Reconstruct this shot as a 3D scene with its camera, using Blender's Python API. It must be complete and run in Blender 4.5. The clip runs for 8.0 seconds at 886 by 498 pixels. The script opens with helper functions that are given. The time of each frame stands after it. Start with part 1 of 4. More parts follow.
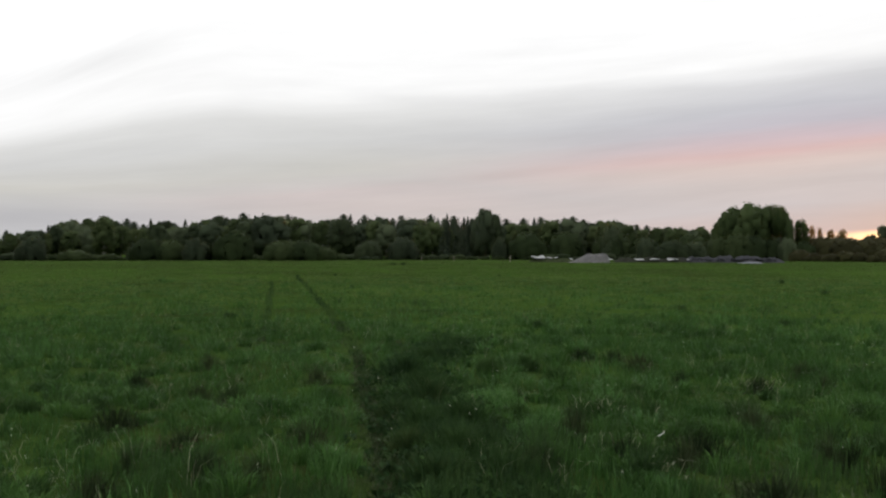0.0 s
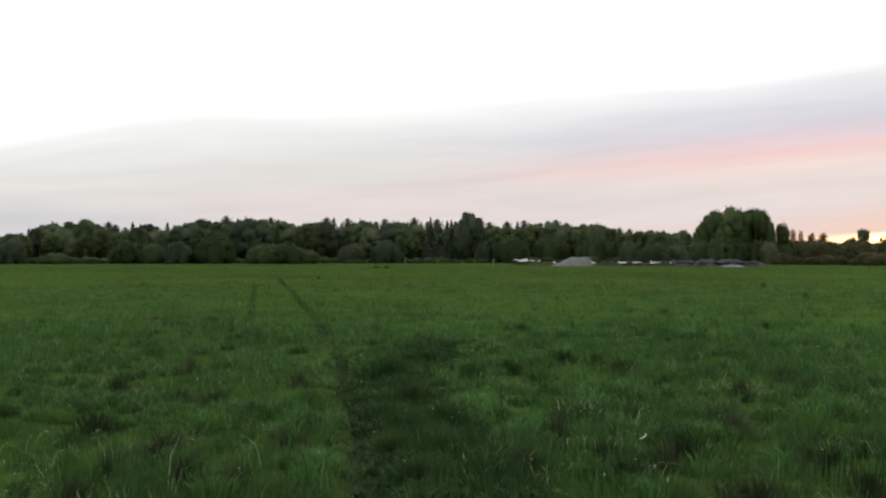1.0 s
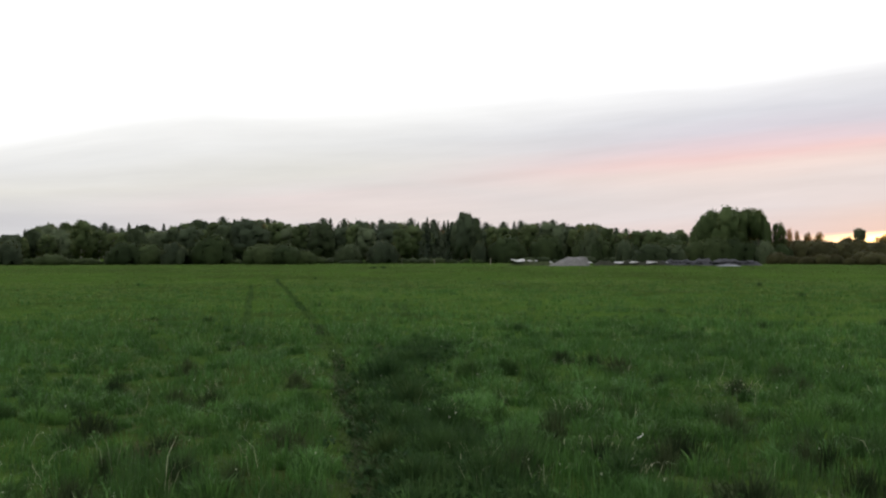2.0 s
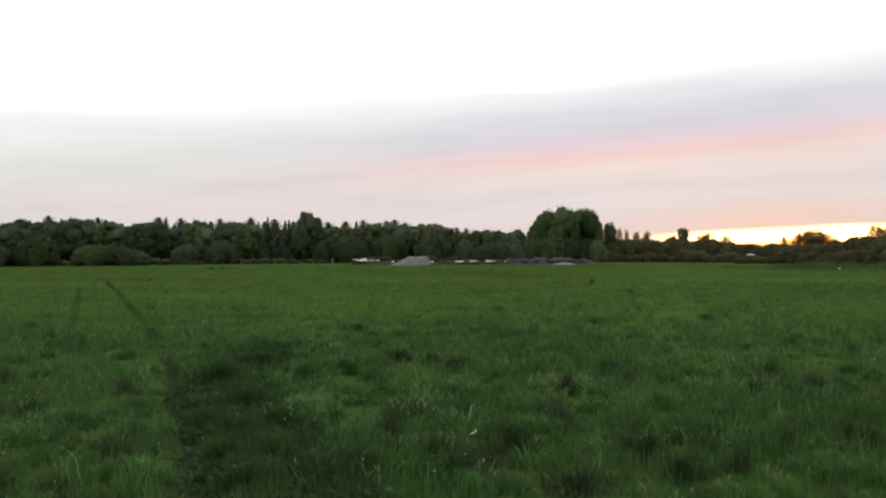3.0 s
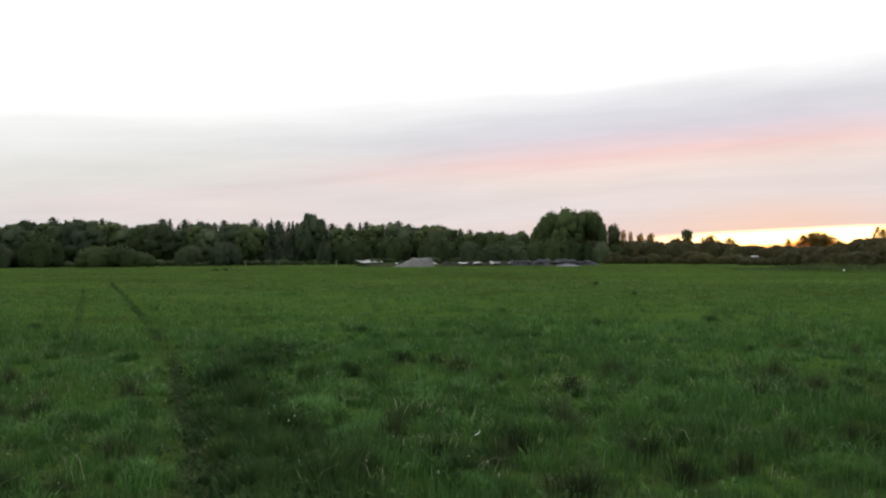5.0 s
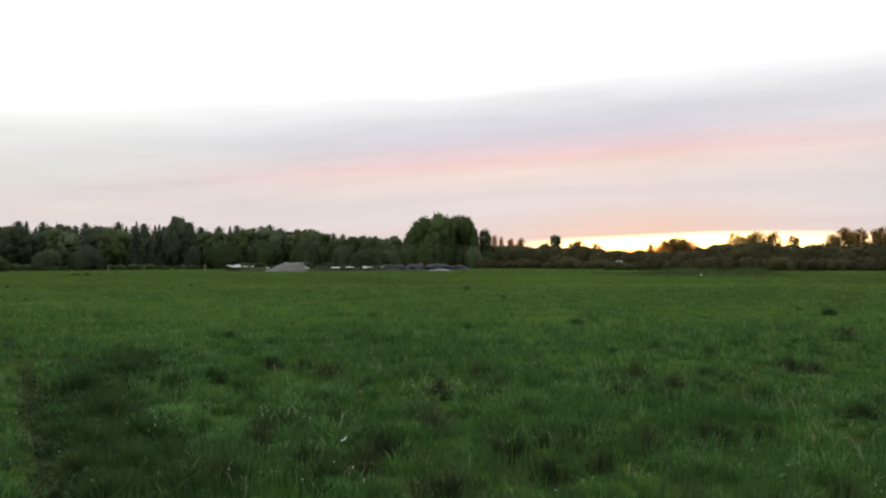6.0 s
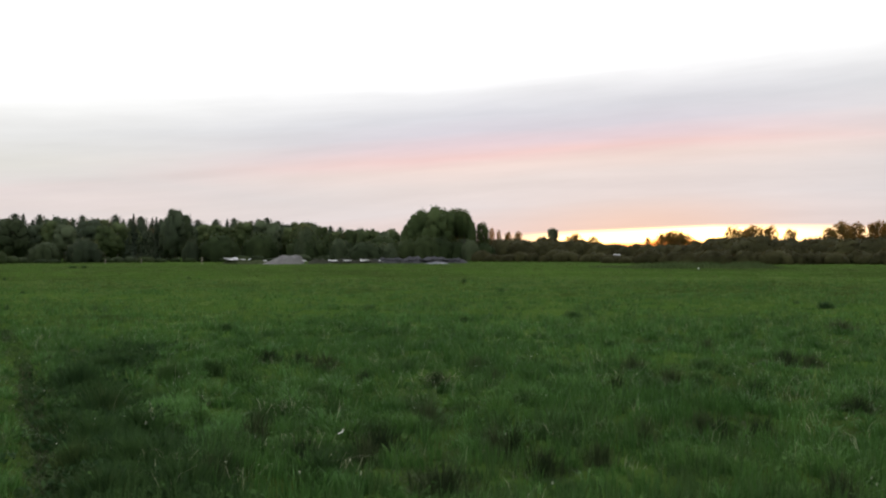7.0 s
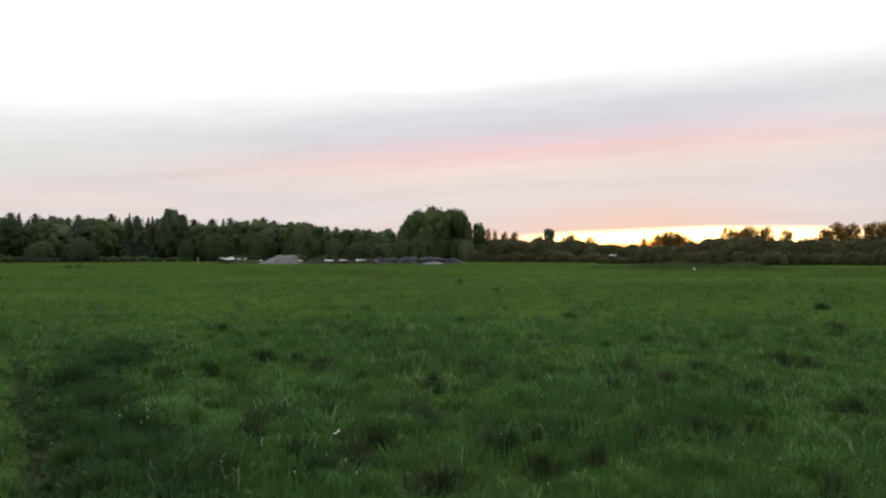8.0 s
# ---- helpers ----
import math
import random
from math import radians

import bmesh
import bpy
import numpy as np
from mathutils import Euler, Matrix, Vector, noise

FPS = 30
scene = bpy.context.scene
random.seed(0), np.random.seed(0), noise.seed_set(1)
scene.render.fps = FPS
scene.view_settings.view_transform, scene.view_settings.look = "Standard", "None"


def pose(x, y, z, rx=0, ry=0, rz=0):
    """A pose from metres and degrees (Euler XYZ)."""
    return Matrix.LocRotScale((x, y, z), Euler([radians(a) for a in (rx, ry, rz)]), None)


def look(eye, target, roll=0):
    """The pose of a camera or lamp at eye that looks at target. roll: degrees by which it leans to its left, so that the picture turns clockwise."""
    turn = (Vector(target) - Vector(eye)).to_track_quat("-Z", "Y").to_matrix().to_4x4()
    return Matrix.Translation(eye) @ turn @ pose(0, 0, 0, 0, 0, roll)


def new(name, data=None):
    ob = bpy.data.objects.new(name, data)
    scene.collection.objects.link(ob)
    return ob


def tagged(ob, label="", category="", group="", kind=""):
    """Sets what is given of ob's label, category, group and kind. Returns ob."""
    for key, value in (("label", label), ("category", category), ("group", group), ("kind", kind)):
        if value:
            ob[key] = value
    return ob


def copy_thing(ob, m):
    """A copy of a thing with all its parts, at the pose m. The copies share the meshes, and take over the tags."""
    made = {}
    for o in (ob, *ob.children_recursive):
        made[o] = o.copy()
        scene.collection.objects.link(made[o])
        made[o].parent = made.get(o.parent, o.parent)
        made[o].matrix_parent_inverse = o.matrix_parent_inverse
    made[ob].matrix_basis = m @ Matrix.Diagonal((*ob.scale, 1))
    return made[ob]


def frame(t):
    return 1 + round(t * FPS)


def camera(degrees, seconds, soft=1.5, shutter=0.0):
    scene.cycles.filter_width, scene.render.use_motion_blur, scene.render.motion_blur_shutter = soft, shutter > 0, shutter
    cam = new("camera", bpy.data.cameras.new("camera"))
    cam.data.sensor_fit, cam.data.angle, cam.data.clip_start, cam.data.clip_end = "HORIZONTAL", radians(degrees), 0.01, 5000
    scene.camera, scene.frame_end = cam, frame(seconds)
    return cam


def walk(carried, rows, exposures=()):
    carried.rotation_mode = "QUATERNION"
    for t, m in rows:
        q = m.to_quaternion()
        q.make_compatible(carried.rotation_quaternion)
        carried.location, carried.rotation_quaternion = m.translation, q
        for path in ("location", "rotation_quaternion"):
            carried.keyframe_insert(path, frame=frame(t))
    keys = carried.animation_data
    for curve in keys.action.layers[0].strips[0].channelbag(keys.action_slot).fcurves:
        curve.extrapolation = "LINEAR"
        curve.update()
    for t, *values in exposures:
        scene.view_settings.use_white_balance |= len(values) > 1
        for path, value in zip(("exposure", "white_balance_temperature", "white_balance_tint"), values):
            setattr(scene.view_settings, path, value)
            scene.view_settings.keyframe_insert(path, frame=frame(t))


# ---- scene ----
import itertools

# ------------------------------------------------------------ camera and its walk
# A hand-held camera at eye height; the person turns on the spot in two quick steps,
# so the lens swings on a circle of ARM metres round the body.
cam = camera(49.92, 8.0, soft=2.2, shutter=0.6)
EYE, ARM = 1.55, 0.33
# seconds, yaw, pitch, roll in degrees
ROWS = [
    (0.0, 0.995, 0.202, 0.005), (0.1, 0.797, 0.283, -0.011), (0.2, 0.600, 0.343, -0.027),
    (0.3, 0.430, 0.371, -0.043), (0.4, 0.270, 0.380, -0.055), (0.5, 0.161, 0.371, -0.060),
    (1.0, 0.000, 0.400, 0.000), (1.2, -0.050, 0.420, 0.060), (2.1, -0.200, 0.405, 0.120),
    (2.3, -1.070, 0.394, 0.173), (2.4, -3.159, 0.406, 0.322), (2.5, -5.891, 0.419, 0.440),
    (2.6, -8.146, 0.387, 0.451), (2.7, -9.591, 0.366, 0.451), (2.8, -9.861, 0.362, 0.441),
    (2.9, -9.794, 0.362, 0.432), (3.0, -9.659, 0.348, 0.422), (3.5, -9.423, 0.340, 0.407),
    (4.0, -9.313, 0.434, 0.430), (4.2, -9.250, 0.380, 0.415), (5.1, -9.450, 0.450, 0.390),
    (5.3, -10.380, 0.566, 0.400), (5.4, -12.514, 0.765, 0.463), (5.5, -14.597, 1.062, 0.520),
    (5.6, -16.470, 1.221, 0.493), (5.7, -17.253, 1.112, 0.446), (5.8, -17.391, 0.875, 0.398),
    (5.9, -17.151, 0.738, 0.351), (6.0, -17.066, 0.670, 0.310), (6.5, -17.592, 0.400, 0.300),
    (7.0, -17.225, 0.256, 0.232), (7.5, -17.405, 0.230, 0.139), (8.0, -17.448, 0.262, 0.110),
]


def eye_pose(yaw, pitch, roll):
    a = radians(yaw)
    return pose(-ARM * math.sin(a), ARM * (math.cos(a) - 1), EYE, 90 + pitch, roll, yaw)


walk(cam, [(t, eye_pose(yaw, pitch, roll)) for t, yaw, pitch, roll in ROWS],
     exposures=[(0.0, -0.30), (0.1, -0.24), (0.3, -0.05), (0.6, 0.04), (1.2, 0.04), (2.3, 0.04), (3.0, 0.04),
                (4.2, 0.04), (5.3, 0.06), (6.0, 0.04), (8.0, 0.04)])

# ------------------------------------------------------------ world: dusk sky under a cloud deck, and the setting sun
SUN_AZ, SUN_EL = 30.8, 0.4


def away(az, d, z=0.0):
    """Plan: az degrees to the right of straight ahead, d metres off."""
    return Vector((d * math.sin(radians(az)), d * math.cos(radians(az)), z))


def lin(*rgb):
    return tuple((c / 255 / 12.92) if c <= 10 else ((c / 255 + 0.055) / 1.055) ** 2.4 for c in rgb)


class Nodes:
    """Short hand for node trees."""

    def __init__(self, tree):
        self.tree = tree
        self.nodes, self.links = tree.nodes, tree.links

    def add(self, kind, **ins):
        n = self.nodes.new(kind)
        for k, v in ins.items():
            self.put(n.inputs[k.replace("_", " ")], v)
        return n

    def put(self, socket, v):
        if isinstance(v, bpy.types.NodeSocket):
            self.links.new(v, socket)
        else:
            socket.default_value = v

    def math(self, op, a, b=0.0, c=0.0):
        n = self.nodes.new("ShaderNodeMath")
        n.operation = op
        for s, v in zip(n.inputs, (a, b, c)):
            self.put(s, v)
        return n.outputs[0]

    def smooth(self, v, lo, hi, to0=0.0, to1=1.0):
        n = self.nodes.new("ShaderNodeMapRange")
        n.interpolation_type = "SMOOTHSTEP"
        for s, x in zip(n.inputs, (v, lo, hi, to0, to1)):
            self.put(s, x)
        return n.outputs[0]

    def mix(self, f, a, b, blend="MIX"):
        n = self.nodes.new("ShaderNodeMix")
        n.data_type, n.blend_type = "RGBA", blend
        self.put(n.inputs[0], f)
        for s, x in ((n.inputs[6], a), (n.inputs[7], b)):
            self.put(s, (*x, 1.0) if isinstance(x, tuple) and len(x) == 3 else x)
        return n.outputs[2]

    def ramp(self, f, stops, inter="LINEAR"):
        n = self.nodes.new("ShaderNodeValToRGB")
        n.color_ramp.interpolation = inter
        e = n.color_ramp.elements
        while len(e) < len(stops):
            e.new(0.5)
        for el, (p, c) in zip(e, stops):
            el.position, el.color = p, (*c, 1.0)
        self.put(n.inputs[0], f)
        return n.outputs[0]

    def noise(self, vec, scale, detail=3.0, rough=0.5):
        n = self.nodes.new("ShaderNodeTexNoise")
        self.put(n.inputs["Vector"], vec)
        n.inputs["Scale"].default_value, n.inputs["Detail"].default_value = scale, detail
        n.inputs["Roughness"].default_value = rough
        return n.outputs[0]


world = bpy.data.worlds.new("dusk_sky")
world.use_nodes = True
scene.world = world
N = Nodes(world.node_tree)
N.nodes.clear()
way = N.add("ShaderNodeTexCoord").outputs["Generated"]
sep = N.add("ShaderNodeSeparateXYZ", Vector=way)
sx, sy, sz = sep.outputs
el = N.math("MULTIPLY", N.math("ARCSINE", sz), 57.2958)
az = N.math("MULTIPLY", N.math("ARCTAN2", sx, sy), 57.2958)
# the cloud deck: a rosy streak that climbs to the right, and above it the deck's bright edge
back = N.smooth(az, 150.0, 80.0)
rosy = N.math("ADD", N.math("MULTIPLY", N.smooth(az, -24.0, 34.0, 0.0, 3.45), back), 3.05)
rim = N.math("ADD", N.math("MULTIPLY", N.smooth(az, -14.0, 56.0, 0.0, 3.5), back), 8.1)
rim = N.math("SUBTRACT", rim, N.smooth(az, -13.0, -30.0, 0.0, 2.9))
over = N.math("SUBTRACT", el, rosy)
above = N.math("DIVIDE", N.math("MULTIPLY", over, 3.45), N.math("SUBTRACT", rim, rosy))
below = N.math("MULTIPLY", over, 0.92)
lay = N.math("ADD", N.math("ADD", N.math("MINIMUM", below, 0.0), N.math("MAXIMUM", above, 0.0)), 5.45)
streak_at = N.add("ShaderNodeCombineXYZ", X=N.math("MULTIPLY", az, 0.045), Y=N.math("MULTIPLY", lay, 0.42), Z=0.7).outputs[0]
streak = N.math("SUBTRACT", N.noise(streak_at, 1.0, 4.0, 0.55), 0.5)
level = N.math("ADD", lay, N.math("MULTIPLY", streak, 1.3))
pos = N.math("DIVIDE", N.math("ADD", level, 2.0), 24.0)


def at(s):
    return (s + 2.0) / 24.0


warm = N.ramp(pos, [(at(-2), lin(244, 212, 198)), (at(0.5), lin(240, 214, 206)), (at(2.6), lin(231, 221, 220)),
                    (at(4.0), lin(237, 224, 220)), (at(4.8), lin(243, 222, 215)), (at(5.4), lin(246, 212, 209)),
                    (at(6.0), lin(233, 213, 219)), (at(6.7), lin(221, 216, 225)), (at(7.6), lin(222, 222, 229)),
                    (at(8.8), (0.93, 0.93, 0.95)), (at(9.9), (1.25, 1.25, 1.25)), (at(22), (1.62, 1.62, 1.64))])
grey = N.ramp(pos, [(at(-2), lin(214, 212, 213)), (at(2.0), lin(215, 214, 216)), (at(4.5), lin(216, 215, 218)),
                    (at(6.2), lin(231, 229, 223)), (at(7.5), lin(234, 234, 233)), (at(8.8), (0.98, 0.98, 0.97)),
                    (at(9.9), (1.25, 1.25, 1.25)), (at(22), (1.62, 1.62, 1.64))])
rosiness = N.math("MAXIMUM", N.smooth(az, -10.0, 20.0), N.math("MULTIPLY", N.smooth(az, -26.0, 4.0), N.smooth(el, 5.5, 1.5)))
deck = N.mix(rosiness, grey, N.mix(N.smooth(az, 28.0, 50.0, 0.0, 0.6), warm, grey))
deck = N.mix(N.smooth(az, 90.0, 140.0), deck, grey)
wisp_at = N.add("ShaderNodeCombineXYZ", X=N.math("MULTIPLY", az, 0.09), Y=N.math("MULTIPLY", lay, 1.0), Z=3.1).outputs[0]
wisp = N.math("ADD", 1.0, N.math("MULTIPLY", N.math("SUBTRACT", N.noise(wisp_at, 1.0, 5.0, 0.6), 0.5), 0.25))
deck = N.mix(1.0, deck, N.add("ShaderNodeCombineColor", Red=wisp, Green=wisp, Blue=wisp).outputs[0], "MULTIPLY")
# a thin grey veil high up, far from the sunset
veil = N.math("SUBTRACT", el, N.math("ADD", N.math("MULTIPLY", az, 0.33), 17.6))
veil = N.math("MULTIPLY", N.math("MULTIPLY", N.smooth(N.math("ABSOLUTE", veil), 1.3, 0.0), N.smooth(az, -14.0, -22.0)), 0.1)
veil = N.math("SUBTRACT", 1.0, veil)
deck = N.mix(1.0, deck, N.add("ShaderNodeCombineColor", Red=veil, Green=veil, Blue=veil).outputs[0], "MULTIPLY")
# the low sky turned away from the sunset is dimmer
dim = N.math("MULTIPLY", N.smooth(N.math("ABSOLUTE", az), 70.0, 150.0), N.smooth(el, 50.0, 8.0))
dim = N.math("SUBTRACT", 1.0, N.math("MULTIPLY", dim, 0.22))
deck = N.mix(1.0, deck, N.add("ShaderNodeCombineColor", Red=dim, Green=dim, Blue=dim).outputs[0], "MULTIPLY")
# the clear strip under the deck where the sun has just gone
edge = N.math("ADD", N.math("ADD", 1.45, N.math("MULTIPLY", N.math("ABSOLUTE", N.math("SUBTRACT", az, 33.0)), -0.035)), N.math("MULTIPLY", streak, 0.5))
strip = N.math("MULTIPLY", N.smooth(N.math("SUBTRACT", el, edge), 0.28, -0.22), N.math("MULTIPLY", N.smooth(az, 19.0, 26.0), N.smooth(az, 75.0, 48.0)))
near = N.math("DIVIDE", N.math("ABSOLUTE", N.math("SUBTRACT", az, SUN_AZ)), 14.0)
clear = N.mix(N.smooth(near, 0.0, 1.0), (7.0, 4.2, 1.5), (1.3, 1.02, 0.66))
low_el = N.math("SUBTRACT", el, N.smooth(N.math("ABSOLUTE", N.math("SUBTRACT", az, SUN_AZ)), 2.0, 0.2, 0.0, 0.40))
clear = N.mix(N.math("MULTIPLY", N.smooth(low_el, 0.78, 0.35), N.smooth(near, 0.9, 0.1)), clear, (2.4, 0.72, 0.13))
# the deck's underside glows over the place where the sun went down
glow = N.math("MULTIPLY", N.smooth(el, 4.2, 0.8), N.smooth(N.math("ABSOLUTE", N.math("SUBTRACT", az, SUN_AZ - 1.8)), 11.0, 0.0))
deck = N.mix(N.math("MULTIPLY", glow, 0.5), deck, (1.0, 0.63, 0.42))
deck = N.mix(strip, deck, clear)
sky = N.add("ShaderNodeTexSky")
sky.sky_type, sky.sun_disc = "NISHITA", False
sky.sun_elevation, sky.sun_rotation = radians(SUN_EL), radians(SUN_AZ)
sky_bg = N.add("ShaderNodeBackground", Color=sky.outputs[0], Strength=0.05)
deck_bg = N.add("ShaderNodeBackground", Color=deck, Strength=1.0)
# the deck covers nearly all of the clear sky
both = N.add("ShaderNodeMixShader", Fac=0.94)
N.links.new(sky_bg.outputs[0], both.inputs[1])
N.links.new(deck_bg.outputs[0], both.inputs[2])
out = N.add("ShaderNodeOutputWorld")
N.links.new(both.outputs[0], out.inputs[0])

sun = new("sun", bpy.data.lights.new("sun", "SUN"))
sun.data.energy, sun.data.angle, sun.data.color = 5.0, radians(0.6), (1.0, 0.44, 0.14)
sun.matrix_world = look(away(SUN_AZ, 100, 100 * math.tan(radians(SUN_EL))), (0, 0, 0))

# ------------------------------------------------------------ materials


def material(name, rough=0.8, spec=0.3):
    m = bpy.data.materials.new(name)
    m.use_nodes = True
    n = Nodes(m.node_tree)
    b = m.node_tree.nodes["Principled BSDF"]
    b.inputs["Roughness"].default_value = rough
    b.inputs["Specular IOR Level"].default_value = spec
    return m, n, b


def bumped(n, b, height, strength, distance):
    bump = n.add("ShaderNodeBump", Height=height, Strength=strength, Distance=distance)
    n.links.new(bump.outputs[0], b.inputs["Normal"])


def place(n):
    return n.add("ShaderNodeTexCoord").outputs["Object"]


def leafy(name, dark, mid, light, through_colour, patch=0.5, share=0.35, gloss=0.05, shine=0.7, vary=0.38, speck=0.3, apart=0.6):
    """Leaves or blades: colour from blade to blade and from patch to patch, some light shining through."""
    m, n, b = material(name, shine, gloss)
    rnd = n.add("ShaderNodeNewGeometry").outputs["Random Per Island"]
    big = n.noise(place(n), patch, 3.0, 0.6)
    small = n.noise(place(n), patch * 6.0, 2.0, 0.5)
    f = n.math("ADD", n.math("ADD", n.math("MULTIPLY", rnd, vary), (0.68 - vary - speck) / 2), n.math("ADD", n.math("MULTIPLY", n.smooth(big, 0.36, 0.64), 0.36), n.math("MULTIPLY", n.smooth(small, 0.3, 0.7), speck)))
    tree_rnd = n.add("ShaderNodeObjectInfo").outputs["Random"]
    f = n.math("ADD", n.math("MULTIPLY", n.math("SUBTRACT", tree_rnd, 0.5), apart), f)
    col = n.ramp(f, [(0.0, dark), (0.5, mid), (1.0, light)])
    n.put(b.inputs["Base Color"], col)
    t = n.add("ShaderNodeBsdfTranslucent", Color=n.mix(0.5, col, through_colour))
    mixer = n.add("ShaderNodeMixShader", Fac=share)
    n.links.new(b.outputs[0], mixer.inputs[1])
    n.links.new(t.outputs[0], mixer.inputs[2])
    n.links.new(mixer.outputs[0], n.nodes["Material Output"].inputs[0])
    return m


GRASS = leafy("meadow_grass", (0.0207, 0.0513, 0.0145), (0.0369, 0.0885, 0.0213), (0.0721, 0.1472, 0.0357), (0.0462, 0.1241, 0.0189), 0.8, 0.33, 0.09, 0.5)
FRESH = leafy("fresh_grass", (0.0370, 0.0956, 0.0220), (0.0592, 0.1434, 0.0329), (0.0961, 0.1991, 0.0549), (0.0665, 0.1593, 0.0293), 0.6, 0.33, 0.2, 0.45)
# lighter and yellower than GRASS: the low viewing angle's brightening is in the colour
FIELD_LIGHTENED = leafy("field_grass", (0.0600, 0.0770, 0.0250), (0.0755, 0.1215, 0.0325), (0.1081, 0.1559, 0.0449), (0.0765, 0.1339, 0.0240), 0.10, 0.33, 0.06, 0.6)
RUSH = leafy("dark_tussock_grass", (0.0190, 0.0391, 0.0146), (0.0329, 0.0652, 0.0222), (0.0553, 0.1005, 0.0325), (0.0259, 0.0652, 0.0128), 1.5, 0.33, 0.06, 0.6)
RUT_GREEN = leafy("rut_growth", (0.0200, 0.0431, 0.0139), (0.0320, 0.0647, 0.0198), (0.0501, 0.0916, 0.0297), (0.0300, 0.0647, 0.0149), 1.5)
STRAW = leafy("dry_grass", (0.13, 0.15, 0.08), (0.20, 0.225, 0.13), (0.32, 0.34, 0.22), (0.2, 0.2, 0.1), 1.0, 0.2)
# dead blades, darkened so that their colour carries the hollows' darkness
DARK_THATCH = leafy("dead_thatch", (0.0115, 0.0205, 0.0086), (0.0230, 0.0370, 0.0144), (0.0595, 0.0780, 0.0346), (0.0288, 0.0370, 0.0144), 2.0, 0.1)
BROWN = leafy("brown_litter", (0.035, 0.030, 0.016), (0.070, 0.058, 0.030), (0.120, 0.100, 0.055), (0.06, 0.05, 0.02), 2.0, 0.1)
SEED = leafy("seed_heads", (0.14, 0.18, 0.10), (0.26, 0.30, 0.19), (0.42, 0.45, 0.34), (0.2, 0.22, 0.12), 1.0, 0.2)
HERB = leafy("herb_leaves", (0.020, 0.048, 0.016), (0.036, 0.080, 0.024), (0.062, 0.120, 0.036), (0.05, 0.11, 0.02), 1.0, 0.3, 0.05, 0.7)
WEED = leafy("broad_weed_leaves", (0.0130, 0.0325, 0.0130), (0.0234, 0.0525, 0.0169), (0.0468, 0.0725, 0.0234), (0.0390, 0.0625, 0.0156), 2.0, 0.2)
LEAF_GREEN = leafy("broadleaf_foliage", (0.0399, 0.0580, 0.0242), (0.0592, 0.0867, 0.0342), (0.0852, 0.1130, 0.0456), (0.1216, 0.1130, 0.0279), 0.25, 0.4, vary=0.14, speck=0.12, apart=0.9)
LEAF_CLUMP = leafy("lime_foliage", (0.0367, 0.0551, 0.0218), (0.0545, 0.0824, 0.0308), (0.0784, 0.1074, 0.0410), (0.1119, 0.1074, 0.0251), 0.25, 0.4, vary=0.14, speck=0.12, apart=0.2)
LEAF_BUSH = leafy("bush_foliage", (0.0200, 0.0316, 0.0137), (0.0306, 0.0474, 0.0186), (0.0454, 0.0643, 0.0255), (0.0664, 0.0733, 0.0186), 0.25, 0.3, vary=0.14, speck=0.12, apart=0.9)
LEAF_DARK = leafy("alder_foliage", (0.0327, 0.0464, 0.0275), (0.0494, 0.0691, 0.0384), (0.0742, 0.0974, 0.0516), (0.1187, 0.1136, 0.0301), 0.25, 0.36, vary=0.14, speck=0.12, apart=0.9)
# the orange through colour stands in for sunset glare over these trees
LEAF_SUNSET_TINT = leafy("thin_young_foliage", (0.0400, 0.0484, 0.0182), (0.0576, 0.0663, 0.0238), (0.0800, 0.0858, 0.0315), (0.6000, 0.3000, 0.0600), 0.25, 0.6, vary=0.14, speck=0.12, apart=0.7)
# darker than the other bushes: the hedge's backlit dark is in the colour
LEAF_HEDGE_BACKLIT = leafy("hedge_foliage", (0.0240, 0.0244, 0.0115), (0.0385, 0.0400, 0.0178), (0.0620, 0.0630, 0.0268), (0.1500, 0.0948, 0.0246), 0.25, 0.25, vary=0.14, speck=0.12, apart=0.45)
LEAF_GREY = leafy("willow_foliage", (0.0206, 0.0306, 0.0158), (0.0299, 0.0437, 0.0209), (0.0437, 0.0597, 0.0289), (0.0441, 0.0603, 0.0189), 0.25, 0.3, vary=0.14, speck=0.12, apart=0.9)
NEEDLE = leafy("conifer_needles", (0.0289, 0.0405, 0.0265), (0.0463, 0.0634, 0.0378), (0.0679, 0.0867, 0.0532), (0.0434, 0.0676, 0.0249), 0.3, 0.12, vary=0.14, speck=0.12, apart=0.9)
REED = leafy("reed_leaves", (0.036, 0.058, 0.020), (0.066, 0.096, 0.034), (0.120, 0.150, 0.066), (0.08, 0.11, 0.04), 0.3, 0.3)


def bark_material(name, a, c):
    m, n, b = material(name, 0.9, 0.2)
    co = place(n)
    f = n.noise(co, 3.0, 5.0, 0.65)
    n.put(b.inputs["Base Color"], n.ramp(f, [(0.3, a), (0.7, c)]))
    bumped(n, b, n.noise(co, 12.0, 4.0, 0.6), 0.6, 0.05)
    return m


BARK = bark_material("grey_brown_bark", (0.05, 0.04, 0.03), (0.14, 0.115, 0.09))
BIRCH_BARK = bark_material("birch_bark", (0.12, 0.11, 0.10), (0.5, 0.48, 0.45))

m, n, b = material("field_ground", 1.0, 0.0)
co = place(n)
wide = n.noise(co, 0.045, 4.0, 0.6)
mid = n.noise(co, 0.35, 4.0, 0.6)
fine = n.noise(co, 6.0, 4.0, 0.7)
f = n.math("ADD", n.math("MULTIPLY", wide, 0.5), n.math("ADD", n.math("MULTIPLY", mid, 0.3), n.math("MULTIPLY", fine, 0.2)))
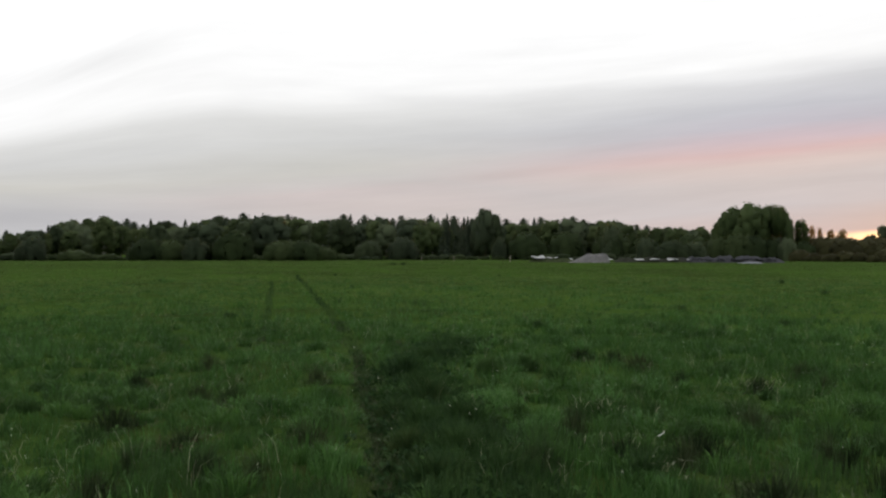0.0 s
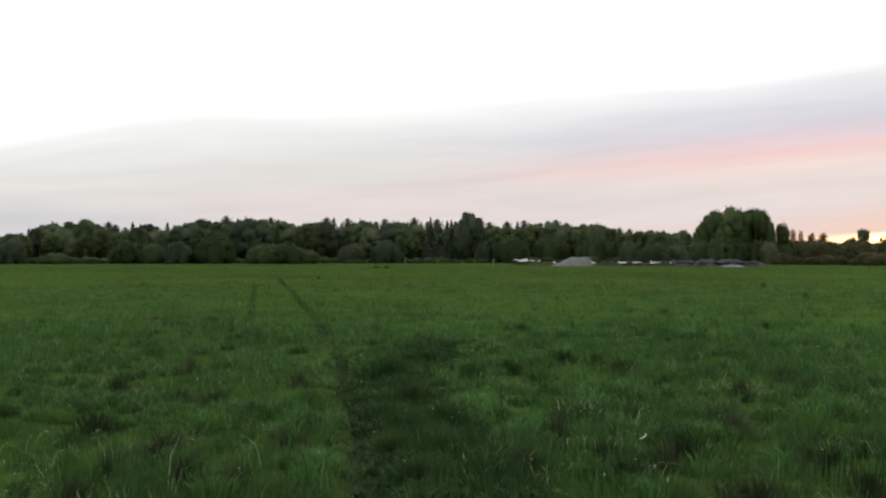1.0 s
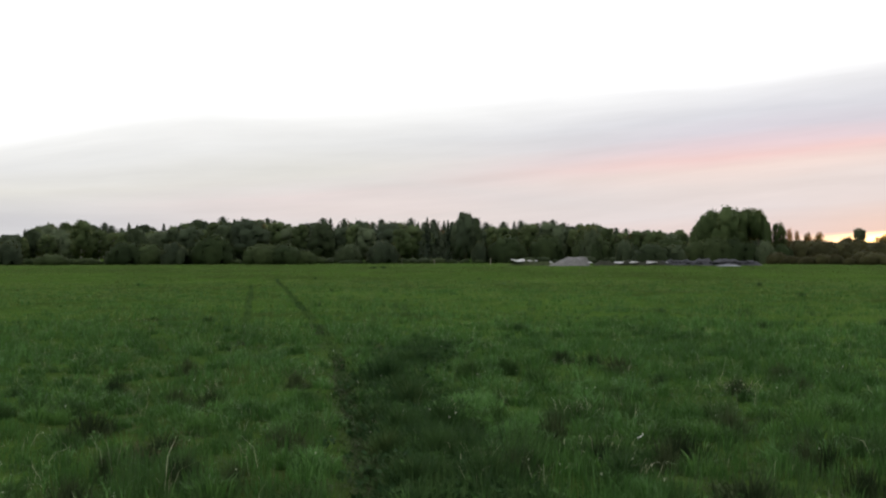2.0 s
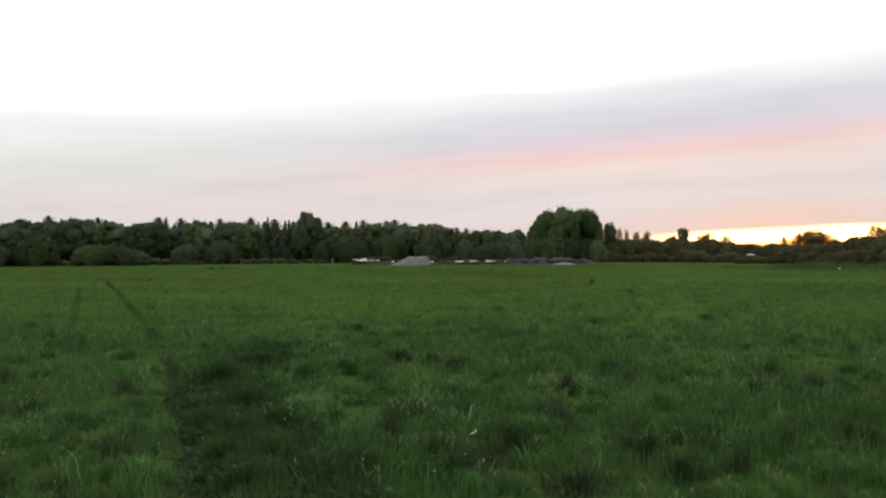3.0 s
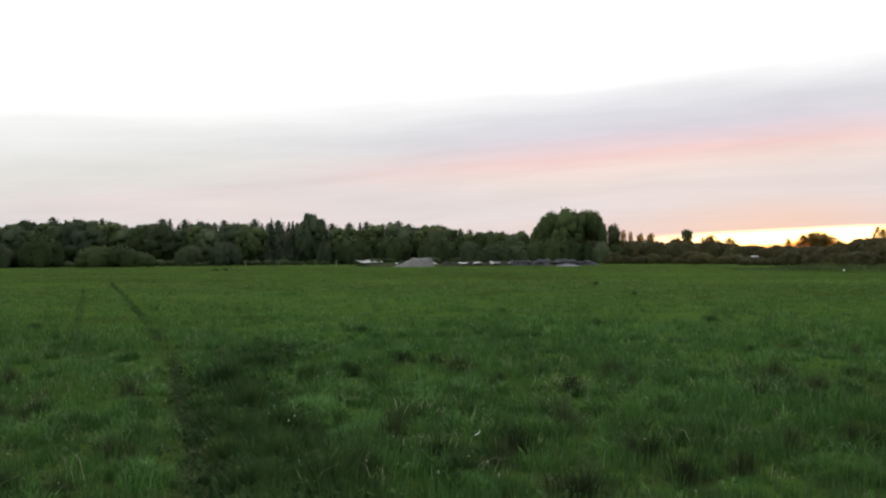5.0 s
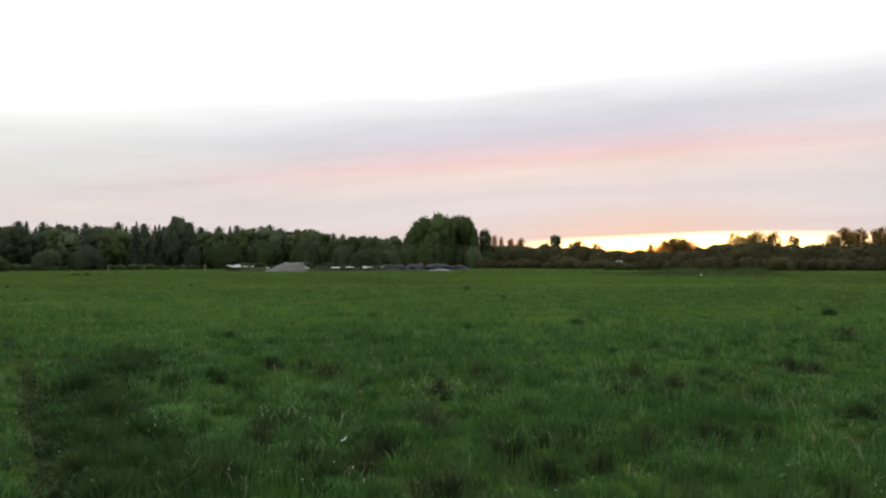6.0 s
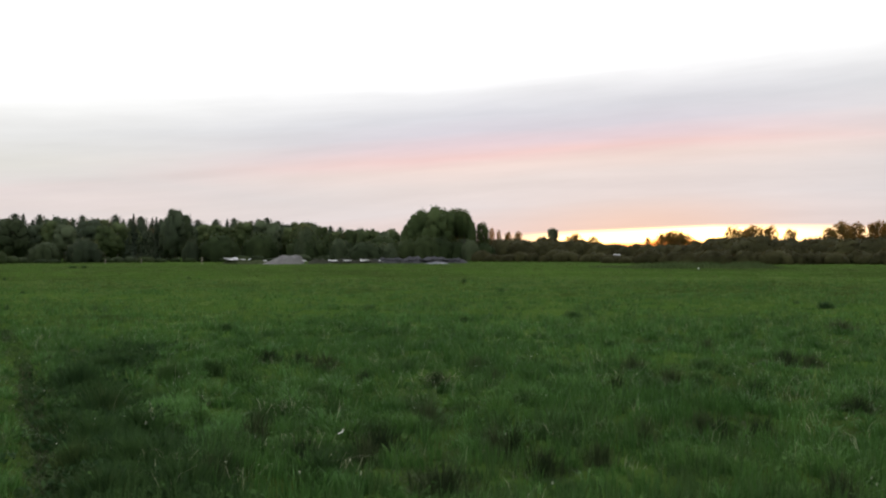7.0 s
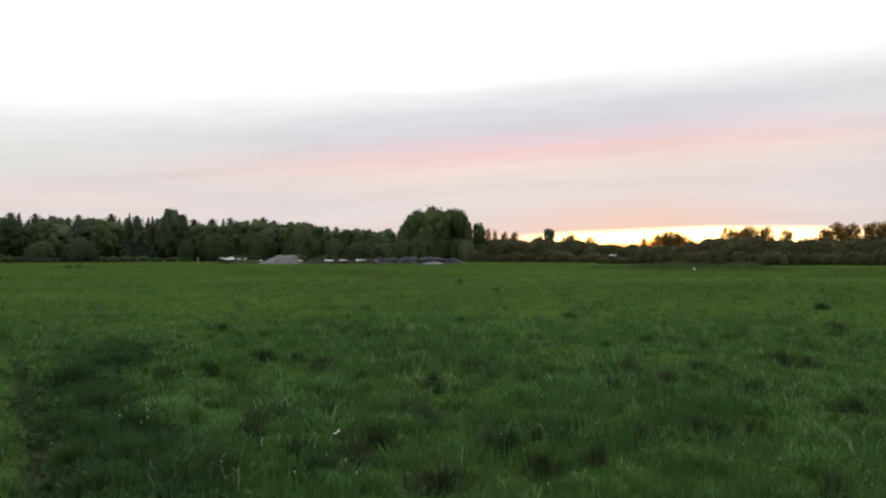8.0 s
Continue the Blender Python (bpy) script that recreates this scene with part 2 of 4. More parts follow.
n.put(b.inputs["Base Color"], n.ramp(f, [(0.36, (0.022, 0.028, 0.010)), (0.5, (0.033, 0.064, 0.013)), (0.64, (0.056, 0.098, 0.019))]))
bumped(n, b, n.math("ADD", mid, n.math("MULTIPLY", fine, 0.4)), 0.9, 0.25)
GROUND = m


def earth(name, a, c, scale=1.2, bump=0.15, spec=0.08):
    m, n, b = material(name, 0.95, spec)
    co = place(n)
    f = n.math("ADD", n.math("MULTIPLY", n.noise(co, scale, 5.0, 0.65), 0.6), n.math("MULTIPLY", n.noise(co, scale * 9, 4.0, 0.7), 0.4))
    n.put(b.inputs["Base Color"], n.ramp(f, [(0.35, a), (0.65, c)]))
    bumped(n, b, f, 0.8, bump)
    return m


GRAVEL = earth("grey_gravel", (0.075, 0.075, 0.075), (0.15, 0.148, 0.146))
RUBBLE = earth("grey_rubble", (0.030, 0.031, 0.035), (0.072, 0.073, 0.080), 1.6, 0.2, 0.0)
OVERGROWN = earth("overgrown_soil", (0.022, 0.030, 0.014), (0.055, 0.066, 0.034), 1.6, 0.2, 0.0)
PALE = earth("pale_sheeting", (0.20, 0.20, 0.205), (0.42, 0.42, 0.43), 1.2, 0.05)
SOIL = earth("dark_soil", (0.016, 0.018, 0.013), (0.044, 0.047, 0.036), 1.6, 0.2, 0.0)
RUT_EARTH = earth("damp_rut_earth", (0.014, 0.017, 0.008), (0.028, 0.032, 0.016), 2.0, 0.05, 0.0)
CONCRETE = earth("pale_concrete", (0.26, 0.265, 0.27), (0.62, 0.62, 0.63), 0.8, 0.03)
WOOD = earth("weathered_wood", (0.14, 0.125, 0.10), (0.27, 0.24, 0.20), 4.0, 0.02)
WHITE = earth("white_painted_metal", (0.72, 0.72, 0.71), (0.82, 0.82, 0.81), 1.0, 0.005)
SHEET = earth("pale_plastic_sheet", (0.06, 0.066, 0.072), (0.20, 0.21, 0.23), 1.6, 0.06)
FELT = earth("grey_roof_sheet", (0.08, 0.08, 0.08), (0.15, 0.145, 0.14), 2.0, 0.02)

# ------------------------------------------------------------ mesh helpers


def mesh_np(name, verts, faces, mat, smooth=False):
    """A mesh from arrays: verts n x 3, faces m x k."""
    me = bpy.data.meshes.new(name)
    verts, faces = np.asarray(verts, np.float32), np.asarray(faces, np.int32)
    k = faces.shape[1]
    me.vertices.add(len(verts))
    me.vertices.foreach_set("co", verts.ravel())
    me.loops.add(faces.size)
    me.loops.foreach_set("vertex_index", faces.ravel())
    me.polygons.add(len(faces))
    me.polygons.foreach_set("loop_start", np.arange(0, faces.size, k, dtype=np.int32))
    me.polygons.foreach_set("loop_total", np.full(len(faces), k, np.int32))
    me.polygons.foreach_set("use_smooth", np.full(len(faces), smooth))
    me.update(calc_edges=True)
    me.validate()
    me.materials.append(mat)
    return me


def part(name, me, parent, label=""):
    ob = new(name, me)
    ob.parent = parent
    return tagged(ob, label)


def part_bm(name, bm, mat, parent, label="", smooth=False):
    me = bpy.data.meshes.new(name)
    bm.to_mesh(me)
    bm.free()
    me.materials.append(mat)
    if smooth:
        me.polygons.foreach_set("use_smooth", np.full(len(me.polygons), True))
    return part(name, me, parent, label)


class Heap:
    """Gathers quads, with normals of their own for leaves."""

    def __init__(self):
        self.v, self.f, self.nrm, self.n = [], [], [], 0

    def put(self, v, f, nrm=None):
        self.v.append(np.asarray(v, float))
        self.f.append(np.asarray(f, int) + self.n)
        if nrm is not None:
            self.nrm.append(nrm)
        self.n += len(v)

    def mesh(self, name, mat, smooth=False):
        me = mesh_np(name, np.concatenate(self.v), np.concatenate(self.f), mat, smooth or bool(self.nrm))
        if self.nrm:
            me.normals_split_custom_set_from_vertices(np.concatenate(self.nrm).tolist())
        return me


def tube(heap, path, radii, sides=6):
    """A tapered tube along a path."""
    path = np.asarray(path, float)
    rings = []
    for i, p in enumerate(path):
        d = path[min(i + 1, len(path) - 1)] - path[max(i - 1, 0)]
        d = d / np.linalg.norm(d)
        side = np.cross(d, (0.3, 0.9, 0.2))
        side /= np.linalg.norm(side)
        up = np.cross(d, side)
        a = np.arange(sides) * 2 * np.pi / sides
        rings.append(p + radii[i] * (np.cos(a)[:, None] * side + np.sin(a)[:, None] * up))
    f = []
    for i in range(len(path) - 1):
        for j in range(sides):
            k = (j + 1) % sides
            f.append((i * sides + j, i * sides + k, (i + 1) * sides + k, (i + 1) * sides + j))
    heap.put(np.concatenate(rings), f)


def leaves(heap, rng, centre, radius, count, size, shell=0.55, droop=0.0, soft=0.0, middle=None):
    """Small leaf sprays, as bent diamonds, thick towards the outside of a clump. soft: how far their shading follows the clump's round form."""
    d = rng.normal(size=(count, 3))
    d /= np.linalg.norm(d, axis=1)[:, None]
    r = (shell + (1 - shell) * rng.random(count)) * (0.85 + 0.3 * rng.random(count) if soft < 0.8 else 0.86 + 0.36 * rng.random(count))
    p = np.asarray(centre) + d * r[:, None] * np.asarray(radius)
    nrm = d + rng.normal(size=(count, 3)) * (0.4 if soft > 0.8 else 0.7)
    nrm /= np.linalg.norm(nrm, axis=1)[:, None]
    if soft:
        nrm *= np.where((nrm * d).sum(1) < 0, -1.0, 1.0)[:, None]
    a = np.cross(nrm, rng.normal(size=(count, 3)))
    a /= np.linalg.norm(a, axis=1)[:, None]
    a[:, 2] -= droop
    c = np.cross(nrm, a)
    s = size * (0.6 + 0.8 * rng.random(count))[:, None]
    if soft:
        v = np.stack([p - a * s * 0.75 - c * s * 0.5, p + a * s * 0.85 - c * s * 0.25, p + a * s * 0.05 + c * s * 0.8 + nrm * s * 0.15], 1).reshape(-1, 3)
    else:
        v = np.stack([p - a * s, p - c * s * 0.55 + nrm * s * 0.15, p + a * s, p + c * s * 0.55 + nrm * s * 0.15], 1).reshape(-1, 3)
    shade = None
    if soft:
        q = d.copy()
        if middle is not None:
            out = p - np.asarray(middle)
            q = 0.3 * d + out / (np.linalg.norm(out, axis=1)[:, None] + 1e-6)
        q = q / (np.linalg.norm(q, axis=1)[:, None] + 1e-6)
        q = soft * q + (1 - soft) * nrm
        q = q / (np.linalg.norm(q, axis=1)[:, None] + 1e-6)
        shade = np.repeat(q, 3, axis=0)
    k = 3 if soft else 4
    heap.put(v, np.arange(count * k).reshape(-1, k), shade)


GOLD = (1 + 5 ** 0.5) / 2
ICO = np.array([(0, a, b * GOLD) for a in (-1, 1) for b in (-1, 1)] + [(a, b * GOLD, 0) for a in (-1, 1) for b in (-1, 1)] + [(b * GOLD, 0, a) for a in (-1, 1) for b in (-1, 1)]) / math.hypot(1, GOLD)
ICO_FACES = [t if np.dot(np.cross(ICO[t[1]] - ICO[t[0]], ICO[t[2]] - ICO[t[0]]), ICO[t[0]]) > 0 else t[::-1]
             for t in itertools.combinations(range(12), 3) if max(np.linalg.norm(ICO[i] - ICO[j]) for i, j in itertools.combinations(t, 2)) < 1.1]


def inside(heap, rng, centre, radius, middle):
    """The dense twiggy inside of a clump, so that no light falls through it: a rough faceted lump well under the leaves."""
    v = ICO * (0.8 + 0.35 * rng.random((12, 1)))
    p = np.asarray(centre) + v * np.asarray(radius)
    out = p - np.asarray(middle)
    q = 0.4 * v + out / (np.linalg.norm(out, axis=1)[:, None] + 1e-6)
    heap.put(p, ICO_FACES, q / (np.linalg.norm(q, axis=1)[:, None] + 1e-6))


# ------------------------------------------------------------ ground
def value_noise(x, y, cell, seed):
    """Smooth random field on the plan."""
    g = np.random.RandomState(seed).rand(256, 256)
    u, w = x / cell, y / cell
    i, j = np.floor(u).astype(int), np.floor(w).astype(int)
    fu, fw = u - i, w - j
    fu, fw = fu * fu * (3 - 2 * fu), fw * fw * (3 - 2 * fw)
    i, j, i1, j1 = i % 256, j % 256, (i + 1) % 256, (j + 1) % 256
    return (g[i, j] * (1 - fu) + g[i1, j] * fu) * (1 - fw) + (g[i, j1] * (1 - fu) + g[i1, j1] * fu) * fw


def ground_height(x, y):
    d = np.hypot(x, y)
    fade = np.clip(1 - d / 90, 0, 1)
    lumps = 0.10 * (value_noise(x, y, 1.3, 3) - 0.5) + 0.10 * (value_noise(x, y, 4.0, 4) - 0.5)
    return lumps * fade - 0.05 * rut(x, y) - 0.06 * hollow(x, y)


TRACK = [(-0.3, 4.0), (-0.45, 6.1), (-0.59, 7.5), (-0.92, 9.75), (-1.5, 13.9), (-2.2, 18.4), (-4.05, 28.1), (-6.9, 43.0), (-9.7, 57.0), (-16.5, 96.0)]
# a strip of coarse dark growth beside the rut
ROUGH = [(0.15, 4.0), (0.05, 6.4), (-0.15, 8.0), (-0.3, 9.8), (-0.6, 11.0), (-0.65, 12.3), (-0.3, 14.3), (-0.15, 16.0)]


def rough(x, y):
    """1 in the strip of coarse growth, 0 outside."""
    cx = np.interp(y, [p[1] for p in ROUGH], [p[0] for p in ROUGH])
    edge = np.interp(y, [6, 10, 12.5, 14.5, 17], [0.5, 0.5, 0.4, 0.32, 0.2]) * (1 + 0.9 * (value_noise(x, y, 0.5, 61) - 0.5) + 0.7 * (value_noise(x, y, 1.6, 62) - 0.5))
    return np.exp(-((x - cx) / edge) ** 4) * np.clip((17.2 - y) / 1.5, 0, 1) * (y > 3)


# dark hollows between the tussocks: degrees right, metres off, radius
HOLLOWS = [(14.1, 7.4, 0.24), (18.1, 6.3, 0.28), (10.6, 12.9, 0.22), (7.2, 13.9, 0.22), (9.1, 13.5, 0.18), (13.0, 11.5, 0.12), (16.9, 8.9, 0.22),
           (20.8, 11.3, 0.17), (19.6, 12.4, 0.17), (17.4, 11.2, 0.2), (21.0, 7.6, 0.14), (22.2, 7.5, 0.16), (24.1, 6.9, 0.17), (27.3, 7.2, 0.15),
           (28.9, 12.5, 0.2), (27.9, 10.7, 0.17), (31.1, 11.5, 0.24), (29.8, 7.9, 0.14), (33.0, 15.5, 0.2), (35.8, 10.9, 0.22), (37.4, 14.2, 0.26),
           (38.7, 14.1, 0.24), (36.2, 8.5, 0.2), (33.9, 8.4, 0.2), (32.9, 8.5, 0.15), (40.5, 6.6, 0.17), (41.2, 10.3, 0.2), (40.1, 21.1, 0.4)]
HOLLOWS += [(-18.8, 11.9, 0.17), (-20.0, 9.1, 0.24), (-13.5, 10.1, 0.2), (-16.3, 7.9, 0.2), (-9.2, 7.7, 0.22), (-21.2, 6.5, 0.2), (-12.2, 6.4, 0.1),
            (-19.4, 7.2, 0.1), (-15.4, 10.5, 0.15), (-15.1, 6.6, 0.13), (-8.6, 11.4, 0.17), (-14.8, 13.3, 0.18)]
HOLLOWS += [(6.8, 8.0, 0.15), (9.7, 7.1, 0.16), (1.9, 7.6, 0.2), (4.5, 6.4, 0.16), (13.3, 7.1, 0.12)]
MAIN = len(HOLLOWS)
# small random hollows, filled with dark blades to deepen gaps in the grass
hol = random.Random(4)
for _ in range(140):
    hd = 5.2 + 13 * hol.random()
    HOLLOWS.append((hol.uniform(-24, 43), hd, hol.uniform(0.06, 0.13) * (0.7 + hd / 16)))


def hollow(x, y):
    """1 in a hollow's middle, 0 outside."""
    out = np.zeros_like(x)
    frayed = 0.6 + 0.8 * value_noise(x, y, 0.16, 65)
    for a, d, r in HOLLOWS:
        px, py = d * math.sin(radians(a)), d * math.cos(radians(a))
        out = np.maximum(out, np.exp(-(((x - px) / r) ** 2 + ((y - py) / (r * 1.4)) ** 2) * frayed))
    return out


def rut(x, y):
    """1 in the wheel ruts, 0 away from them. The second rut runs 1.4 m beside the first."""
    ty = np.array([p[1] for p in TRACK])
    tx = np.array([p[0] for p in TRACK])
    cx = np.interp(y, ty, tx)
    wide = np.interp(y, [4, 8, 14, 22, 60], [0.2, 0.2, 0.17, 0.12, 0.12])
    a = np.exp(-((x - cx) / wide) ** 2)
    c = 0.7 * np.exp(-((x - cx + 1.6) / 0.2) ** 2) * np.clip((y - 17) / 5, 0, 1)
    return np.maximum(a, c) * (y > 3) * np.clip((100 - y) / 30, 0, 1)


radii = np.concatenate([np.geomspace(0.4, 60, 130), np.geomspace(64, 4600, 40)])
turns = np.arange(300) * 2 * np.pi / 300
gx = (radii[:, None] * np.sin(turns)).ravel()
gy = (radii[:, None] * np.cos(turns)).ravel()
gv = np.stack([gx, gy, ground_height(gx, gy)], 1)
gv = np.concatenate([gv, [(0, 0, 0.0)]])
ii, jj = np.meshgrid(np.arange(len(radii) - 1), np.arange(300), indexing="ij")
k1 = (jj + 1) % 300
gf = np.stack([ii * 300 + jj, (ii + 1) * 300 + jj, (ii + 1) * 300 + k1, ii * 300 + k1], -1).reshape(-1, 4)
hub = np.stack([np.full(150, len(gv) - 1), np.arange(0, 300, 2), np.arange(0, 300, 2) + 1, (np.arange(0, 300, 2) + 2) % 300], 1)
ground = new("ground", mesh_np("ground", gv, np.concatenate([gf, hub]), GROUND, True))
tagged(ground, "flat green meadow ground with low lumps and worn ruts", "ground", kind="structure")


# the worn ruts: bare dark earth pressed into the meadow
def rut_strip(shift, wide, y0, y1, label):
    ys = np.geomspace(y0, y1, 160)
    cx = np.interp(ys, [p[1] for p in TRACK], [p[0] for p in TRACK]) + shift
    w = wide * np.interp(ys, [4, 12, 18, 25, 90], [1.2, 1.2, 1.0, 0.9, 0.9]) * (0.75 + 0.5 * value_noise(ys * 0 + shift, ys, 0.7, 5))
    cols = []
    for u in (-1, -0.5, 0, 0.5, 1):
        px = cx + u * w / 2
        cols.append(np.stack([px, ys, ground_height(px, ys) + 0.02 - 0.035 * abs(u) ** 2], 1))
    v = np.stack(cols, 1).reshape(-1, 3)
    f = [(i * 5 + k, i * 5 + k + 1, i * 5 + k + 6, i * 5 + k + 5) for i in range(len(ys) - 1) for k in range(4)]
    ob = new("worn_rut", mesh_np("worn_rut", v, f, RUT_EARTH, True))
    return tagged(ob, label, "rut", kind="structure")


rut_strip(0.0, 0.21, 3.8, 90, "dark worn wheel rut running across the meadow")
rut_strip(-1.6, 0.22, 17, 55, "second dark wheel rut beside the first")


# ------------------------------------------------------------ grass
def blade_mesh(name, rng, p0, lean_dir, lean, height, width, segs, mat):
    """Bent grass blades from their roots: two faces each close by, one farther off."""
    n = len(p0)
    f = rng.random(n) * 2 * np.pi
    w = np.stack([np.cos(f) * width / 2, np.sin(f) * width / 2, np.zeros(n)], 1)
    l = (lean * height)[:, None] * np.stack([np.cos(lean_dir), np.sin(lean_dir), np.zeros(n)], 1)
    up = np.stack([np.zeros(n), np.zeros(n), height], 1)
    p2 = p0 + l + up * (1 - 0.25 * lean[:, None])
    if segs == 1:
        v = np.stack([p0 - w, p0 + w, p2 + w * 0.2, p2 - w * 0.2], 1).reshape(-1, 3)
        faces = np.arange(n * 4).reshape(-1, 4)
    else:
        p1 = p0 + l * 0.3 + up * 0.6
        v = np.stack([p0 - w, p0 + w, p1 + w * 0.85, p1 - w * 0.85, p2 + w * 0.12, p2 - w * 0.12], 1).reshape(-1, 3)
        i = np.arange(n)[:, None] * 6
        faces = np.concatenate([i + np.array([0, 1, 2, 3]), i + np.array([3, 2, 4, 5])])
    return mesh_np(name, v, faces, mat)


def sector(rng, count, d0, d1, az0=-40.0, az1=58.0):
    d = np.sqrt(rng.random(count) * (d1 * d1 - d0 * d0) + d0 * d0)
    a = np.radians(az0 + (az1 - az0) * rng.random(count))
    return d * np.sin(a), d * np.cos(a)


def meadow(name, seed, count, per, d0, d1, size, h0, h1, width, mat, label, segs=1, clump=0.0, lean0=0.25, lean1=0.8, fade=None, spread=(-40.0, 58.0)):
    """Grass in tufts: blades spread outwards from each root, tufts taller in some patches than in others."""
    rng = np.random.RandomState(seed)
    x, y = sector(rng, count, d0, d1, *spread)
    keep = rng.random(count) > np.maximum(np.maximum(0.88 * rut(x, y), 0.85 * hollow(x, y)), 0.34 * rough(x, y))
    if fade:
        keep &= rng.random(count) < np.clip((np.hypot(x, y) - fade[0]) / (fade[1] - fade[0]), 0, 1)
    if clump < 0:
        keep = rng.random(count) < rough(x, y) * np.clip(1.9 * value_noise(x, y, 0.55, 63) - 0.2, 0, 1)
    elif clump:
        keep &= 0.6 * value_noise(x, y, 0.9, seed + 50) + 0.4 * value_noise(x, y, 3.5, seed + 51) > clump
    x, y = x[keep], y[keep]
    n = len(x)
    tall = np.clip((0.6 * value_noise(x, y, 0.5, 21) + 0.4 * value_noise(x, y, 2.2, 22) - 0.22) / 0.55, 0, 1)
    high = (h0 + (h1 - h0) * tall) * (0.6 + 0.8 * rng.random(n) ** 1.6) * (1 - 0.55 * rut(x, y))
    wide = size * (0.5 + rng.random(n)) * (0.6 + 0.6 * tall)
    x, y, high, wide = (np.repeat(q, per) for q in (x, y, high, wide))
    m = len(x)
    a = rng.random(m) * 2 * np.pi
    r = np.sqrt(rng.random(m))
    bx, by = x + np.cos(a) * r * wide, y + np.sin(a) * r * wide
    free = rng.random(m) > 1.1 * np.maximum(rut(bx, by), 0.7 * hollow(bx, by))
    bx, by, a, r, high, x, y = (q[free] for q in (bx, by, a, r, high, x, y))
    m = len(bx)
    h = high * (1 - 0.3 * r * r) * (0.55 + 0.6 * rng.random(m))
    lean = lean0 + (lean1 - lean0) * (0.3 * rng.random(m) + 0.7 * r * rng.random(m))
    p0 = np.stack([bx, by, ground_height(bx, by) - 0.012], 1)
    d = np.where(rng.random(m) < 0.45, a, rng.random(m) * 6.283) + rng.normal(size=m) * 0.5 + 0.7 * np.sin(value_noise(x, y, 1.5, 33) * 6)
    me = blade_mesh(name, rng, p0, d, lean, h, width * (0.65 + 0.7 * rng.random(m)), segs, mat)
    return tagged(new(name, me), label, "grass", kind="stuff")


meadow("meadow_grass", 1, 3000, 20, 3.6, 10, 0.10, 0.07, 0.23, 0.0078, GRASS, "lush green meadow grass in upright tufts", 2, 0.0, 0.08, 0.5)
meadow("meadow_grass", 2, 10500, 16, 9.8, 25, 0.14, 0.08, 0.26, 0.0135, GRASS, "green meadow grass in uneven tufts", fade=(25, 16))
meadow("meadow_grass", 3, 11000, 12, 16, 62, 0.26, 0.08, 0.22, 0.032, GRASS, "green meadow grass farther out in the field", fade=(62, 24))
meadow("field_grass", 7, 7500, 10, 9.5, 60, 0.26, 0.08, 0.22, 0.026, FIELD_LIGHTENED, "yellowish green grass farther out in the field", fade=(8, 34))
meadow("field_grass", 6, 15500, 8, 40, 195, 0.9, 0.06, 0.15, 0.12, FIELD_LIGHTENED, "short yellowish green grass across the open field", fade=(36, 60))
meadow("fresh_grass", 10, 4200, 8, 4, 24, 0.09, 0.10, 0.26, 0.0075, FRESH, "bright fresh green grass in small patches", 2, 0.5, 0.1, 0.5)
meadow("meadow_grass", 11, 500, 26, 0.3, 3.7, 0.13, 0.08, 0.22, 0.010, GRASS, "short green grass close round the standing place", 2)
meadow("meadow_grass", 12, 2200, 12, 0.3, 16, 0.3, 0.10, 0.28, 0.034, GRASS, "green meadow grass round the standing place", 1, spread=(57.0, 321.0))
meadow("dark_grass", 4, 1500, 26, 4, 30, 0.14, 0.10, 0.28, 0.012, RUSH, "dark green coarse grass in patches", 1, 0.56)
# dark blades whose colour stands in for shade deep in the near grass
meadow("dark_grass", 15, 2300, 22, 3.6, 9, 0.12, 0.10, 0.28, 0.009, RUSH, "tall dark grass mixed in for the near meadow's shaded depth", 1, 0.34, 0.06, 0.45, fade=(9, 5.5))
meadow("coarse_grass", 9, 30000, 15, 3.8, 17.5, 0.13, 0.08, 0.30, 0.012, RUSH, "coarse dark growth in a strip beside the rut", 1, -1.0)
# bright-coloured bent blades stand in for highlights on bent leaves
meadow("bent_grass", 13, 2400, 5, 6.3, 20, 0.10, 0.09, 0.21, 0.0078, FRESH, "bent-over bright grass with leaf sheen put into its colour", 2, 0.47, 0.8, 1.7)
meadow("dry_grass", 14, 900, 6, 4.5, 16, 0.13, 0.10, 0.24, 0.0048, STRAW, "pale bent dry stalks in patches", 2, 0.58, 0.9, 1.9)
meadow("dry_grass", 5, 1300, 3, 4, 22, 0.10, 0.17, 0.34, 0.0042, STRAW, "pale dry grass stalks among the green", 2, 0.0, 0.4, 1.1)


